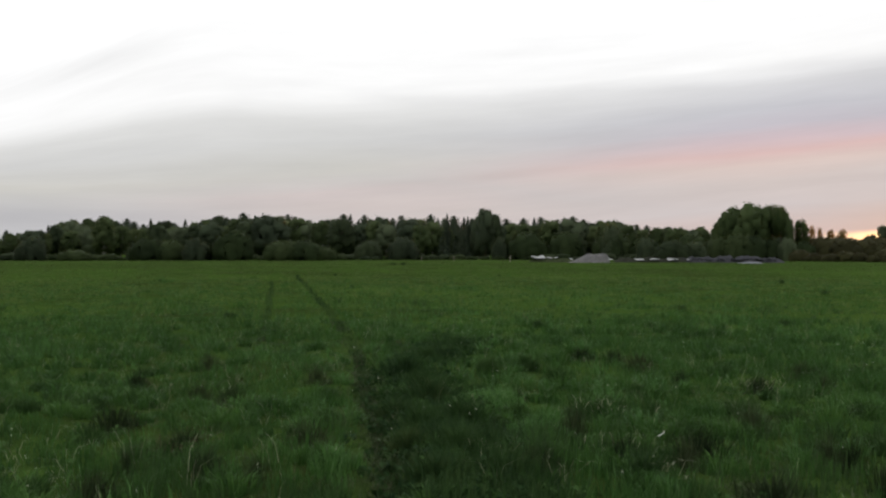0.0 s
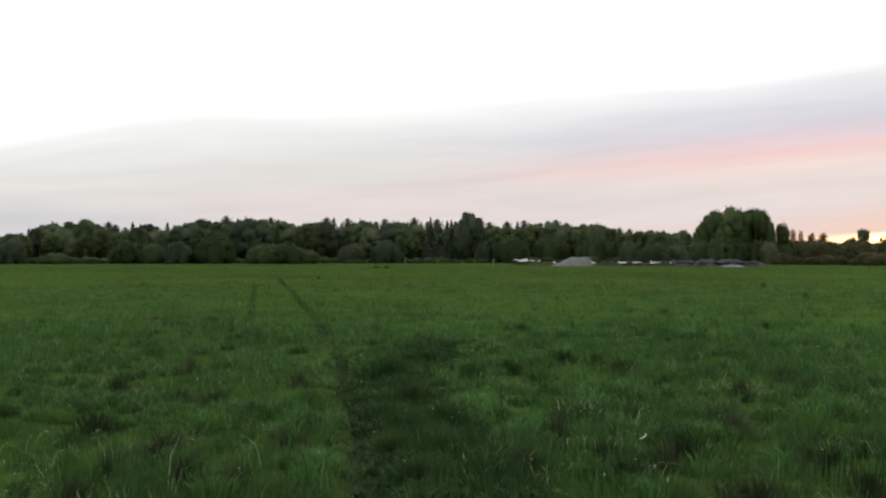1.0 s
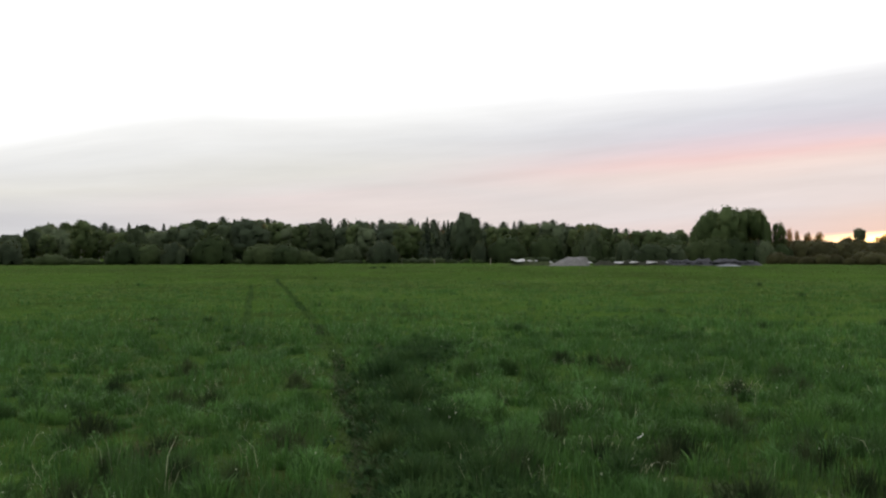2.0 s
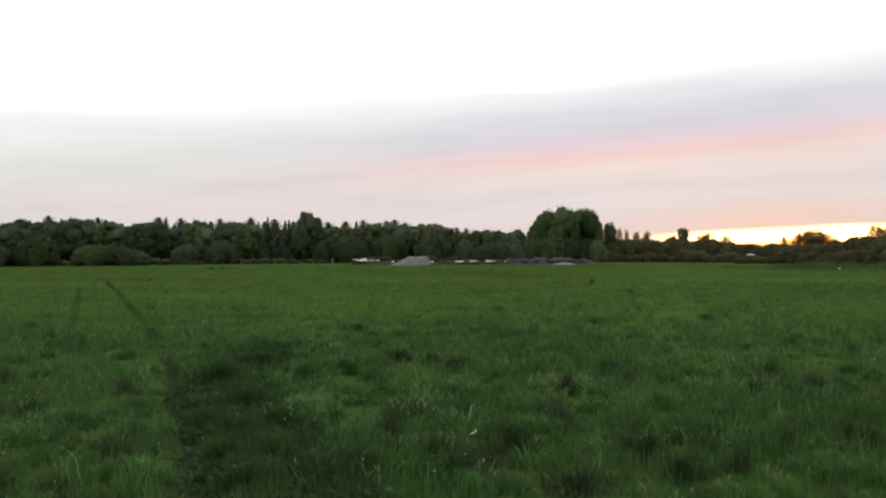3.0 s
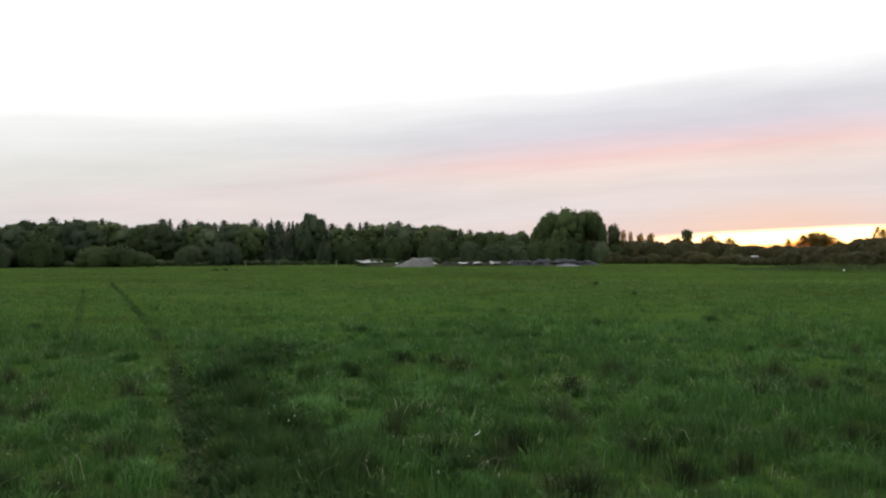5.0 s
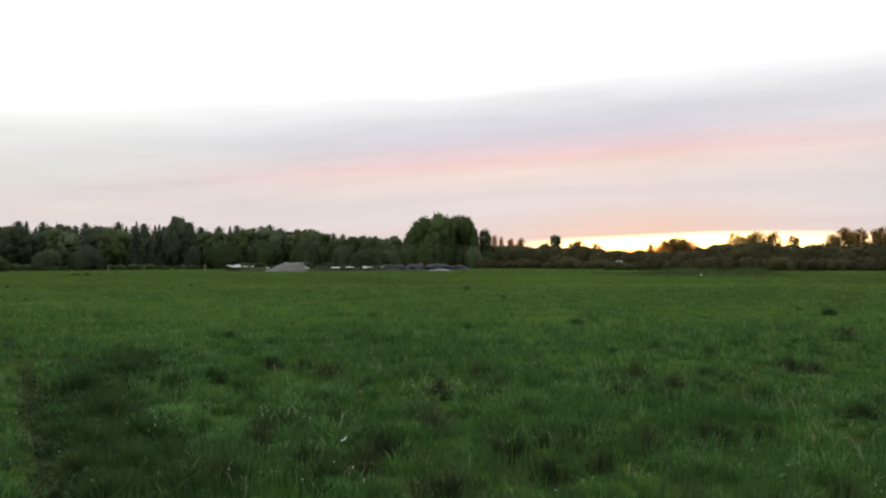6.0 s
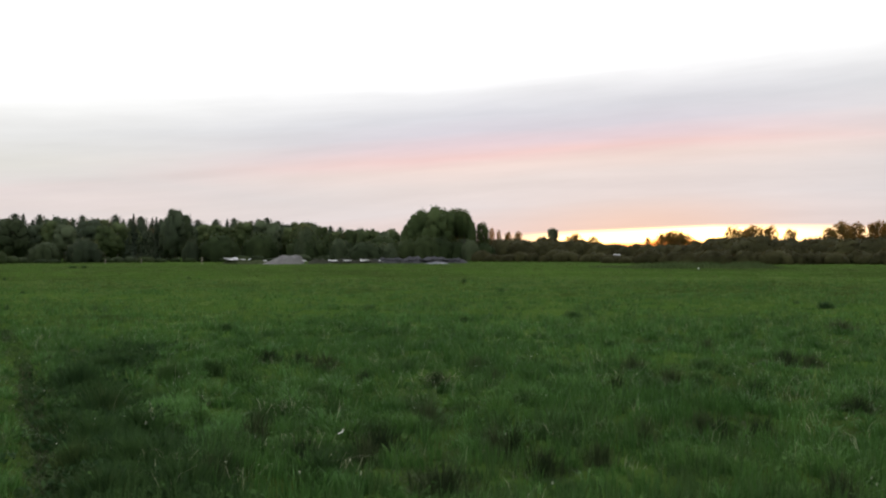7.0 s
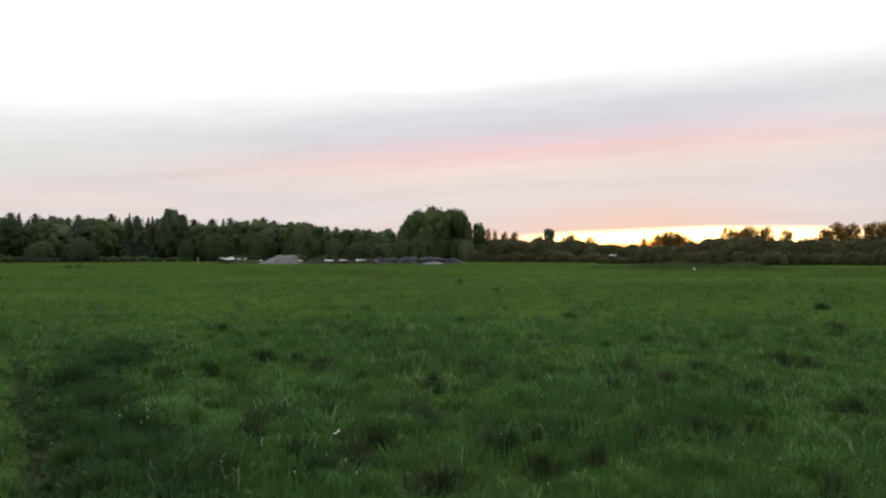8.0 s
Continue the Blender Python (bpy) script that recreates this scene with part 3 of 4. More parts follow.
def tufted(seed, count, d0, d1, per, width, mat, label):
    """Rounded tufts: blades arch outwards from each root, so the tops catch the sky and the gaps between stay dark."""
    rng = np.random.RandomState(seed)
    x, y = sector(rng, count, d0, d1)
    keep = (value_noise(x, y, 2.4, seed) > 0.34) & (rng.random(count) > 1.2 * np.maximum(rut(x, y), 0.6 * hollow(x, y))) & (rng.random(count) > 0.5 * rough(x, y))
    x, y = x[keep], y[keep]
    n = len(x)
    size = 0.10 + 0.16 * rng.random(n) ** 1.5
    high = 0.13 + 0.5 * size * (0.6 + 0.6 * rng.random(n))
    tilt = rng.normal(size=(n, 2)) * 0.12
    x, y, size, high = (np.repeat(q, per) for q in (x, y, size, high))
    tilt = np.repeat(tilt, per, axis=0)
    m = len(x)
    a, r = rng.random(m) * 2 * np.pi, rng.random(m) ** 0.6
    bx, by = x + np.cos(a) * r * size * 0.8 + tilt[:, 0] * size, y + np.sin(a) * r * size * 0.8 + tilt[:, 1] * size
    h = high * (1 - 0.55 * r * r) * (0.6 + 0.5 * rng.random(m))
    p0 = np.stack([bx, by, ground_height(bx, by) - 0.012], 1)
    me = blade_mesh("tufted_grass", rng, p0, a + rng.normal(size=m) * 0.5, 0.2 + 0.9 * r * (0.4 + rng.random(m)), h, width * (0.65 + 0.7 * rng.random(m)), 2, mat)
    return tagged(new("tufted_grass", me), label, "grass", kind="stuff")


tufted(81, 240, 4.5, 11, 120, 0.0085, GRASS, "rounded tufts of green grass in the near meadow")
# these darker tufts are added for the dark gaps of the near meadow
tufted(84, 280, 4.0, 13, 120, 0.0085, RUT_GREEN, "rounded tufts of dark grass added to darken the near meadow")
tufted(82, 120, 7.5, 16, 90, 0.0085, FRESH, "rounded tufts of bright fresh grass in the meadow")
tufted(83, 500, 9.0, 20, 70, 0.013, GRASS, "rounded tufts of green grass across the meadow")


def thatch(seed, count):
    """Dead blades lying flat in the hollows and ruts, dark enough to deepen them."""
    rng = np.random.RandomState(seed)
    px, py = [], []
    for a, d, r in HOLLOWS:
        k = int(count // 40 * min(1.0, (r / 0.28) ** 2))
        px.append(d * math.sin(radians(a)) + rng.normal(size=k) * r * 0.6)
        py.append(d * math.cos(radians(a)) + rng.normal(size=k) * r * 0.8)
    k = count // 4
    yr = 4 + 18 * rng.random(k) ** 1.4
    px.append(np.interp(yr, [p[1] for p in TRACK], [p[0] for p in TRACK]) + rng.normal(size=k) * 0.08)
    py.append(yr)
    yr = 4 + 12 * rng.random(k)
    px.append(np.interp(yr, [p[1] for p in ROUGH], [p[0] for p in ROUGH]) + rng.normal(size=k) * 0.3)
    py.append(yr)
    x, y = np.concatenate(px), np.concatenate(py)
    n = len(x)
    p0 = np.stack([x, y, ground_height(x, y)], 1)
    me = blade_mesh("dead_thatch", rng, p0, rng.random(n) * 6.283, 1.0 + 1.5 * rng.random(n), 0.03 + 0.06 * rng.random(n), np.full(n, 0.012), 1, DARK_THATCH)
    return tagged(new("dead_thatch", me), "dead grass coloured dark to deepen hollows and ruts", "dead grass", kind="stuff")


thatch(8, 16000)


def rut_growth(seed, count, shift, y0, y1):
    """Short dark growth that lines a rut."""
    rng = np.random.RandomState(seed)
    y = y0 * (y1 / y0) ** (rng.random(count) ** 1.25)
    x = np.interp(y, [p[1] for p in TRACK], [p[0] for p in TRACK]) + shift + rng.normal(size=count) * 0.055
    p0 = np.stack([x, y, ground_height(x, y)], 1)
    h = (0.05 + 0.06 * rng.random(count)) * np.interp(y, [15, 25, 60], [0.7, 1.1, 0.9])
    me = blade_mesh("rut_growth", rng, p0, rng.random(count) * 6.283, 0.2 + 0.6 * rng.random(count), h, 0.0011 * y + 0.004, 1, RUT_GREEN)
    return tagged(new("rut_growth", me), "short dark growth lining a worn rut", "weeds", kind="stuff")


rut_growth(91, 3600, 0.0, 5.5, 66)
rut_growth(92, 900, -1.6, 17, 50)

# ------------------------------------------------------------ trees: one of each kind, then copies with their own size and turn


def broadleaf(seed, h, wide, low, leaf_mat, bark, label, count=1600, gaps=0.0, size=0.27, puff=1.12, core=0.92):
    """A tapered trunk, limbs that fork out of it and clumps of leaves at their ends."""
    rng = np.random.RandomState(seed)
    tree = new("broadleaf_tree")
    wood, crown = Heap(), Heap()
    sway = rng.normal(size=2) * 0.02 * h
    trunk = [(sway[0] * s * s, sway[1] * s * s, h * 0.86 * s) for s in (-0.03, 0.15, 0.4, 0.7, 1.0)]
    tube(wood, trunk, [0.022 * h, 0.017 * h, 0.013 * h, 0.008 * h, 0.003 * h], 7)
    limbs = 22
    clumps = []
    for i in range(limbs):
        s = low + (0.93 - low) * (i + rng.random()) / limbs
        a = i * 2.4 + rng.normal() * 0.3
        # widest two fifths up the crown
        u = (s - low) / (1 - low)
        reach = wide / 2 * (0.55 + 0.45 * math.sin(math.pi * min(1, u * 0.9 + 0.18))) * (0.65 + 0.45 * rng.random())
        base = np.array([sway[0] * s * s, sway[1] * s * s, h * max(0.08, s - 0.12)])
        tip = np.array([math.cos(a) * reach * 0.8, math.sin(a) * reach * 0.8, h * s])
        mid = (base + tip) / 2 + np.array([0, 0, 0.03 * h])
        tube(wood, [base, mid, tip], [0.007 * h, 0.005 * h, 0.002 * h], 5)
        clumps.append((tip, wide * puff * (0.13 + 0.09 * rng.random())))
    clumps.append((np.array([sway[0], sway[1], h * 0.9]), wide * 0.2))
    clumps.append((np.array([0, 0, h * (low + 0.4 * (1 - low))]), wide * 0.3))
    for tip, r in clumps:
        if rng.random() < gaps:
            continue
        tall = 0.85 + 0.6 * rng.random()
        leaves(crown, rng, tip, (r, r, r * tall), (count * 2 // 3 if core > 0.6 else count) // len(clumps), size, 0.72, 0.0, 0.9, (0, 0, h * (low + 0.35 * (1 - low))))
        if core:
            inside(crown, rng, tip, (r * core, r * core, r * core * tall), (0, 0, h * (low + 0.35 * (1 - low))))
        for k in range(4):
            d = rng.normal(size=3)
            d /= np.linalg.norm(d)
            leaves(crown, rng, tip + d * r * 0.75, (r * 0.35, r * 0.35, r * 0.3), count // len(clumps) // 6, size * 0.9, 0.5, 0.0, 0.9, (0, 0, h * (low + 0.35 * (1 - low))))
    if core > 0.6:
        # the outer twigs close the crown over its limbs
        for k in range(5):
            v = 0.12 + 0.19 * k
            belt = wide * 0.47 * math.sin(math.pi * (0.16 + 0.72 * v)) ** 0.7
            leaves(crown, rng, (sway[0] * v, sway[1] * v, h * (low + (0.97 - low) * v)), (belt, belt, h * 0.13), count // 7, size, 0.78, 0.0, 0.9, (0, 0, h * (low + 0.35 * (1 - low))))
    part("trunk", wood.mesh("trunk", bark, True), tree)
    part("crown", crown.mesh("crown", leaf_mat), tree)
    return tagged(tree, label, "tree", "trees at the edge of the field")


def conifer(seed, h, wide, label, low=0.08, pine=False, count=2000):
    """A straight trunk with tiers of hanging needle sprays; a pine keeps only an upper, rounded crown."""
    rng = np.random.RandomState(seed)
    tree = new("conifer_tree")
    wood, crown = Heap(), Heap()
    tube(wood, [(0, 0, -0.2), (0, 0, h * 0.3), (0, 0, h * 0.7), (0, 0, h * 0.98)], [0.018 * h, 0.014 * h, 0.008 * h, 0.002 * h], 7)
    tiers = 16
    for i in range(tiers):
        s = low + (0.99 - low) * i / (tiers - 1)
        reach = wide / 2 * ((1 - s) ** 0.8 if not pine else math.sin(math.pi * min(1, (s - low) / (1.02 - low) * 0.75 + 0.25)) ** 0.7)
        reach = max(0.12, reach * (0.8 + 0.4 * rng.random()))
        inside(crown, rng, (0, 0, h * s - 0.03 * h), (reach * (0.75 if pine else 0.4), reach * (0.75 if pine else 0.4), 0.06 * h), (0, 0, h * s - 0.12 * h))
        arms = 6 if s < 0.8 else 4
        for k in range(arms):
            a = k * 2 * math.pi / arms + i * 0.7 + rng.normal() * 0.25
            tip = np.array([math.cos(a) * reach, math.sin(a) * reach, h * s - (0.02 * h if not pine else -0.02 * h)])
            tube(wood, [(0, 0, h * s), tip], [0.004 * h, 0.001 * h], 3)
            for q in (0.35, 0.7, 1.0):
                c = tip * np.array([q, q, 1.0]) + np.array([0, 0, 0.02 * h * (1 - q)])
                leaves(crown, rng, c, (reach * (0.45 if pine else 0.3) + 0.08, reach * (0.45 if pine else 0.3) + 0.08, 0.045 * h + 0.05), max(3, count // (tiers * 16)), 0.24 if s < 0.75 else 0.18, 0.1, 0.35 if not pine else 0.0, 0.6, (0, 0, h * s - 0.1 * h))
    leaves(crown, rng, (0, 0, h * 0.97), (0.16, 0.16, 0.02 * h), 10, 0.16, 0.1, 0.0, 0.6)
    part("trunk", wood.mesh("trunk", BARK, True), tree)
    part("crown", crown.mesh("crown", NEEDLE), tree)
    return tagged(tree, label, "tree", "trees at the edge of the field")


def bush(seed, h, wide, mat, label, count=1500, size=0.25):
    """Many stems from one stool and an uneven dome of leaves down to the ground."""
    rng = np.random.RandomState(seed)
    thing = new("bush")
    wood, crown = Heap(), Heap()
    for i in range(13):
        a = i * 2.4
        u = math.sqrt((i + 0.5) / 13)
        top = h * (0.95 - 0.6 * u ** 2.2) * (0.85 + 0.25 * rng.random())
        tip = np.array([math.cos(a) * u * wide * 0.42, math.sin(a) * u * wide * 0.42, top * 0.8])
        tube(wood, [(tip[0] * 0.1, tip[1] * 0.1, -0.1), tip * np.array([0.5, 0.5, 0.6]), tip], [0.05, 0.035, 0.012], 5)
        r = wide * (0.17 + 0.05 * rng.random())
        leaves(crown, rng, tip, (r, r, r * 0.9), count // 20, size, 0.86, 0.0, 0.9, (0, 0, h * 0.25))
        inside(crown, rng, tip, (r * 0.86, r * 0.86, r * 0.8), (0, 0, h * 0.2))
        inside(crown, rng, tip * np.array([1.08, 1.08, 0.5]), (r * 0.9, r * 0.9, h * 0.27), (0, 0, h * 0.2))
        leaves(crown, rng, tip * np.array([1.08, 1.08, 0.5]), (r * 1.05, r * 1.05, h * 0.3), count // 26, size, 0.86, 0.0, 0.9, (0, 0, h * 0.25))
    leaves(crown, rng, (0, 0, h * 0.4), (wide * 0.42, wide * 0.42, h * 0.38), count // 6, size, 0.8, 0.0, 0.9, (0, 0, h * 0.25))
    part("stems", wood.mesh("stems", BARK, True), thing)
    part("crown", crown.mesh("crown", mat), thing)
    return tagged(thing, label, "bush", "bushes along the field edge")


HIGH = 10.0
KINDS = {
    "birch": [broadleaf(31, HIGH, 4.6, 0.18, LEAF_GREEN, BIRCH_BARK, "tall birch in fresh green leaf at the wood's edge"),
              broadleaf(32, HIGH, 5.2, 0.12, LEAF_GREEN, BIRCH_BARK, "tall slender birch with loose green crown in the wood")],
    "alder": [broadleaf(33, HIGH, 6.0, 0.12, LEAF_DARK, BARK, "dark green alder with a rounded crown in the wood"),
              broadleaf(34, HIGH, 6.6, 0.10, LEAF_DARK, BARK, "broad dark green alder with uneven crown in the wood"),
              broadleaf(39, HIGH, 5.4, 0.15, LEAF_GREY, BARK, "grey-green aspen with a rounded crown in the wood")],
    "spruce": [conifer(35, HIGH, 5.6, "dark pointed spruce standing among the wood's trees"),
               conifer(36, HIGH, 4.7, "slim dark spruce with a pointed top in the wood")],
    "pine": [conifer(37, HIGH, 4.4, "dark pine with a rounded upper crown in the wood", 0.35, True)],
    "bush": [bush(41, 4.0, 5.6, LEAF_BUSH, "rounded dark green bush at the field's edge"),
             bush(42, 4.0, 5.0, LEAF_DARK, "rounded fresh green bush at the field's edge"),
             bush(43, 4.0, 6.4, LEAF_GREY, "broad grey-green willow bush at the field's edge"),
             bush(55, 4.0, 5.6, LEAF_HEDGE_BACKLIT, "rounded hedge bush with its backlit dark put into the leaf colour")],
    "airy": [broadleaf(44, HIGH, 8.6, 0.30, LEAF_GREEN, BARK, "loose open-crowned tree dark against the sunset", 4200, 0.04, 0.24, 1.0, 0.0),
             broadleaf(45, HIGH, 9.4, 0.26, LEAF_DARK, BARK, "broad open-crowned tree dark against the sunset", 4400, 0.04, 0.24, 1.0, 0.0)],
    "high": [broadleaf(47, HIGH, 5.0, 0.52, LEAF_CLUMP, BARK, "tall tree with bare lower trunk and green crown", 2200, 0.0, 0.24, 1.2, 0.8),
             broadleaf(48, HIGH, 5.4, 0.45, LEAF_CLUMP, BARK, "small tree with layered green crown beside the clump", 2300, 0.0, 0.23, 0.9, 0.45)],
    "round": [broadleaf(50, HIGH, 5.6, 0.22, LEAF_SUNSET_TINT, BARK, "full round-crowned tree dark against the sunset", 3200, 0.0, 0.22, 1.1, 0.0),
              broadleaf(51, HIGH, 6.4, 0.25, LEAF_SUNSET_TINT, BARK, "broad full-crowned tree with sunset orange in its leaf colour", 3200, 0.0, 0.22, 1.05, 0.0)],
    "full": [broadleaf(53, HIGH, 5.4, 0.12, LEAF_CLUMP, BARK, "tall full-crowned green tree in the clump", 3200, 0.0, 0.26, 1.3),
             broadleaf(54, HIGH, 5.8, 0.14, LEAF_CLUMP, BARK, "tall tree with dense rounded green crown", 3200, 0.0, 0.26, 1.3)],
    "sparse": [broadleaf(49, HIGH, 8.2, 0.22, LEAF_SUNSET_TINT, BARK, "open-crowned tree with the sunset's orange put into its leaves", 3800, 0.0, 0.21, 1.0, 0.0)],
    "poplar": [broadleaf(46, HIGH, 3.0, 0.10, LEAF_DARK, BARK, "narrow upright tree standing above the hedge", 1500, 0.0, 0.22, 1.6, 0.7)],
}
USED = set()


def plant(kind, which, az, d, h, wide=1.0, turn=0.0, stand_out=False):
    """The first of a kind is moved to its place, the next are copies of it."""
    ob = KINDS[kind][which % len(KINDS[kind])]
    own = 4.0 if kind == "bush" else HIGH
    s = h / own
    if stand_out and az < 14.5:
        # the foremost trees of the wood
        d, h = d * 0.89, EYE + (h - EYE) * 0.89
        s = h / own
    spot = away(az, d)
    m = Matrix.Translation(spot) @ pose(0, 0, 0, 0, 0, turn) @ Matrix.Diagonal((s * wide, s * wide, s, 1))
    if ob.name in USED:
        made = copy_thing(ob, Matrix.Translation(spot) @ pose(0, 0, 0, 0, 0, turn))
        made.scale = (s * wide, s * wide, s)
        return made
    USED.add(ob.name)
    ob.matrix_basis = m
    return ob


# the wood's skyline: degrees to the right, and how many degrees the tops stand above eye level
SKYLINE = [(-34, 0.5), (-29.0, 0.68), (-25, 1.15), (-23.5, 1.5), (-22.3, 1.74), (-20.6, 1.97), (-19.1, 1.67), (-17.3, 1.82), (-15.1, 1.97), (-13.5, 2.14),
           (-10.9, 2.3), (-8.9, 1.98), (-7.2, 2.06), (-5.6, 2.2), (-2.9, 2.04), (-0.7, 2.14), (1.0, 1.9), (3.3, 1.83), (6.0, 2.0), (7.6, 1.82),
           (8.8, 1.75), (11.3, 1.6), (14.5, 1.41), (20.1, 1.08), (23.0, 0.95)]


def skyline(az):
    return float(np.interp(az, [p[0] for p in SKYLINE], [p[1] for p in SKYLINE]))


def height_to(az, d):
    return d * math.tan(radians(skyline(az))) + EYE


rng = random.Random(7)
# back row: mostly conifers whose tops make the jagged line
a = -36.0
while a < 19.0:
    d = 275 + rng.uniform(-6, 10)
    kind = rng.choices(("spruce", "pine", "birch", "alder"), (4, 5, 2, 2))[0]
    h = height_to(a, d) * (rng.uniform(0.9, 1.03) if kind in ("birch", "alder") else rng.uniform(0.88, 1.06))
    plant(kind, rng.randrange(3), a, d, h, rng.uniform(0.95, 1.3), rng.uniform(0, 360))
    a += rng.uniform(0.36, 0.66)
# middle row: broadleaves
a = -36.0
while a < 17.8:
    d = 252 + rng.uniform(-7, 7)
    kind = rng.choices(("birch", "alder", "spruce"), (4, 5, 1))[0]
    plant(kind, rng.randrange(3), a, d, height_to(a, d) * (rng.uniform(0.74, 0.96) if a < 3 else rng.uniform(0.82, 0.98)), rng.uniform(1.1, 1.5), rng.uniform(0, 360))
    a += rng.uniform(0.5, 0.85)
# front row: bushes and young trees
a = 4.0
while a < 22.0:
    d = 204 + rng.uniform(-7, 6)
    h = rng.choice((3.4, 4.4, 5.2, 6.0, 6.6)) * rng.uniform(0.85, 1.1)
    plant("bush", rng.choice((0, 0, 0, 1, 2)), a, d, h, rng.uniform(0.72, 0.95), rng.uniform(0, 360))
    a += rng.uniform(1.6, 2.9)

# low growth along the foot of the wood
a = -36.0
while a < 21.0:
    plant("bush", rng.choice((0, 0, 2)), a, 197 + rng.uniform(-4, 4), rng.uniform(0.8, 1.6), rng.uniform(1.5, 2.3), rng.uniform(0, 360))
    a += rng.uniform(0.55, 0.95)

# trees and bushes that stand out from the rest
for kind, which, az, d, h, wide in [
    ("alder", 0, 1.55, 246, 12.5, 0.7), ("alder", 2, 2.1, 248, 11.3, 0.8), ("alder", 1, 1.2, 249, 11.0, 0.7), ("spruce", 0, -0.75, 250, 11.4, 0.8),
    ("spruce", 1, 0.5, 252, 10.9, 0.8), ("birch", 0, -20.6, 236, 9.8, 1.2), ("alder", 1, -24.3, 228, 5.0, 1.1),
    ("bush", 1, -24.4, 216, 4.9, 0.9), ("bush", 0, -22.2, 212, 2.4, 1.9), ("bush", 0, -18.2, 214, 5.2, 1.1), ("bush", 0, -17.0, 214, 4.8, 1.0),
    ("bush", 1, -15.2, 212, 4.0, 0.8), ("bush", 0, -13.4, 210, 7.0, 0.8), ("bush", 1, -15.6, 209, 4.9, 0.8), ("bush", 0, -10.5, 204, 4.6, 1.3), ("bush", 0, -9.4, 205, 4.7, 1.35),
    ("bush", 0, -8.3, 206, 3.2, 1.4), ("bush", 1, 2.4, 226, 5.4, 0.5), ("bush", 1, 11.0, 210, 5.2, 0.6), ("bush", 2, -28.5, 212, 4.6, 1.1), ("bush", 2, -5.5, 222, 4.7, 0.8), ("bush", 1, -3.4, 220, 5.4, 1.0), ("bush", 1, 9.0, 226, 8.6, 0.45),
    ("birch", 1, 8.9, 235, 9.0, 0.9), ("bush", 2, 12.6, 200, 4.3, 1.0), ("bush", 1, 13.8, 202, 4.0, 1.0),
    # the tall clump
    ("full", 1, 15.25, 192, 7.4, 0.85), ("full", 0, 15.65, 190, 9.0, 0.8), ("full", 0, 16.2, 194, 10.0, 0.9), ("full", 1, 16.9, 189, 9.7, 0.95),
    ("full", 0, 17.45, 191, 10.0, 0.75), ("high", 0, 18.1, 193, 10.2, 0.9), ("high", 0, 18.55, 190, 9.8, 0.6), ("full", 1, 19.0, 189, 7.7, 0.4), ("high", 1, 19.65, 191, 7.6, 0.7),
    ("bush", 0, 15.3, 186, 5.0, 0.8), ("bush", 0, 16.2, 185, 5.6, 0.8), ("bush", 0, 17.1, 186, 5.4, 0.8), ("bush", 0, 18.0, 187, 4.6, 0.75), ("bush", 1, 18.9, 186, 4.4, 0.7),
    ("bush", 0, 19.7, 188, 4.0, 0.8), ("alder", 1, 16.8, 198, 9.4, 0.95),
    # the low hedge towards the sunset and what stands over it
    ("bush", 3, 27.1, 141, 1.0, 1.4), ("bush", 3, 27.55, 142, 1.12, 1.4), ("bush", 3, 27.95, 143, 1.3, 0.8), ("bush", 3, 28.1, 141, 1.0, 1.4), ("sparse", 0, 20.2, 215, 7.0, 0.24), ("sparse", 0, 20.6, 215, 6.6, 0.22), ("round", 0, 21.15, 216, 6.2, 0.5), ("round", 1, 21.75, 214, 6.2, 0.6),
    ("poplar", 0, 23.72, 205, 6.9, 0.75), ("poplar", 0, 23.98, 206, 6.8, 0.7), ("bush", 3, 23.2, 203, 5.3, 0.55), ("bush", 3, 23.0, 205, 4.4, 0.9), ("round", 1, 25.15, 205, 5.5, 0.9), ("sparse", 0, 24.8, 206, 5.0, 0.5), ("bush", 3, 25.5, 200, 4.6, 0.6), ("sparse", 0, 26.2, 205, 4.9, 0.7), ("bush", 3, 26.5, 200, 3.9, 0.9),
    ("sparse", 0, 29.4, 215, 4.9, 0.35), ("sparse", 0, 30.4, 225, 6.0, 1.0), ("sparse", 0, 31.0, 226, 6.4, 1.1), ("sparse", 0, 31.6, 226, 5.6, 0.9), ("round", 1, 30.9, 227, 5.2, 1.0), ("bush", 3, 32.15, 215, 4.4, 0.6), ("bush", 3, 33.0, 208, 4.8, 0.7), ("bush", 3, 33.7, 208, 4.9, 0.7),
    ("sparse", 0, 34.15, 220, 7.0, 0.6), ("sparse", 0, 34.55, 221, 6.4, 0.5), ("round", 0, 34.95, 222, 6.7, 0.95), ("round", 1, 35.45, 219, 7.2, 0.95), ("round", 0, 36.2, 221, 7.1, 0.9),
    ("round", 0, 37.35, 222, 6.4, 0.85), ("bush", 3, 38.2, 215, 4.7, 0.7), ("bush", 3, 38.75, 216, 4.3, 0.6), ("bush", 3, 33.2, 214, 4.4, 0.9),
    ("round", 1, 39.4, 215, 6.4, 0.9), ("round", 1, 40.0, 213, 7.6, 1.0), ("round", 0, 40.65, 217, 7.4, 1.15), ("round", 0, 41.75, 214, 7.6, 1.1), ("round", 1, 42.45, 215, 7.8, 1.0), ("round", 1, 43.3, 216, 7.8, 1.1), ("airy", 0, 44.3, 214, 7.8, 0.8),
    ("airy", 1, 46.0, 214, 8.4, 0.8), ("alder", 1, 47.8, 216, 8.0, 0.9),
]:
    plant(kind, which, az, d, h, wide, rng.uniform(0, 360), True)
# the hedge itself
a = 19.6
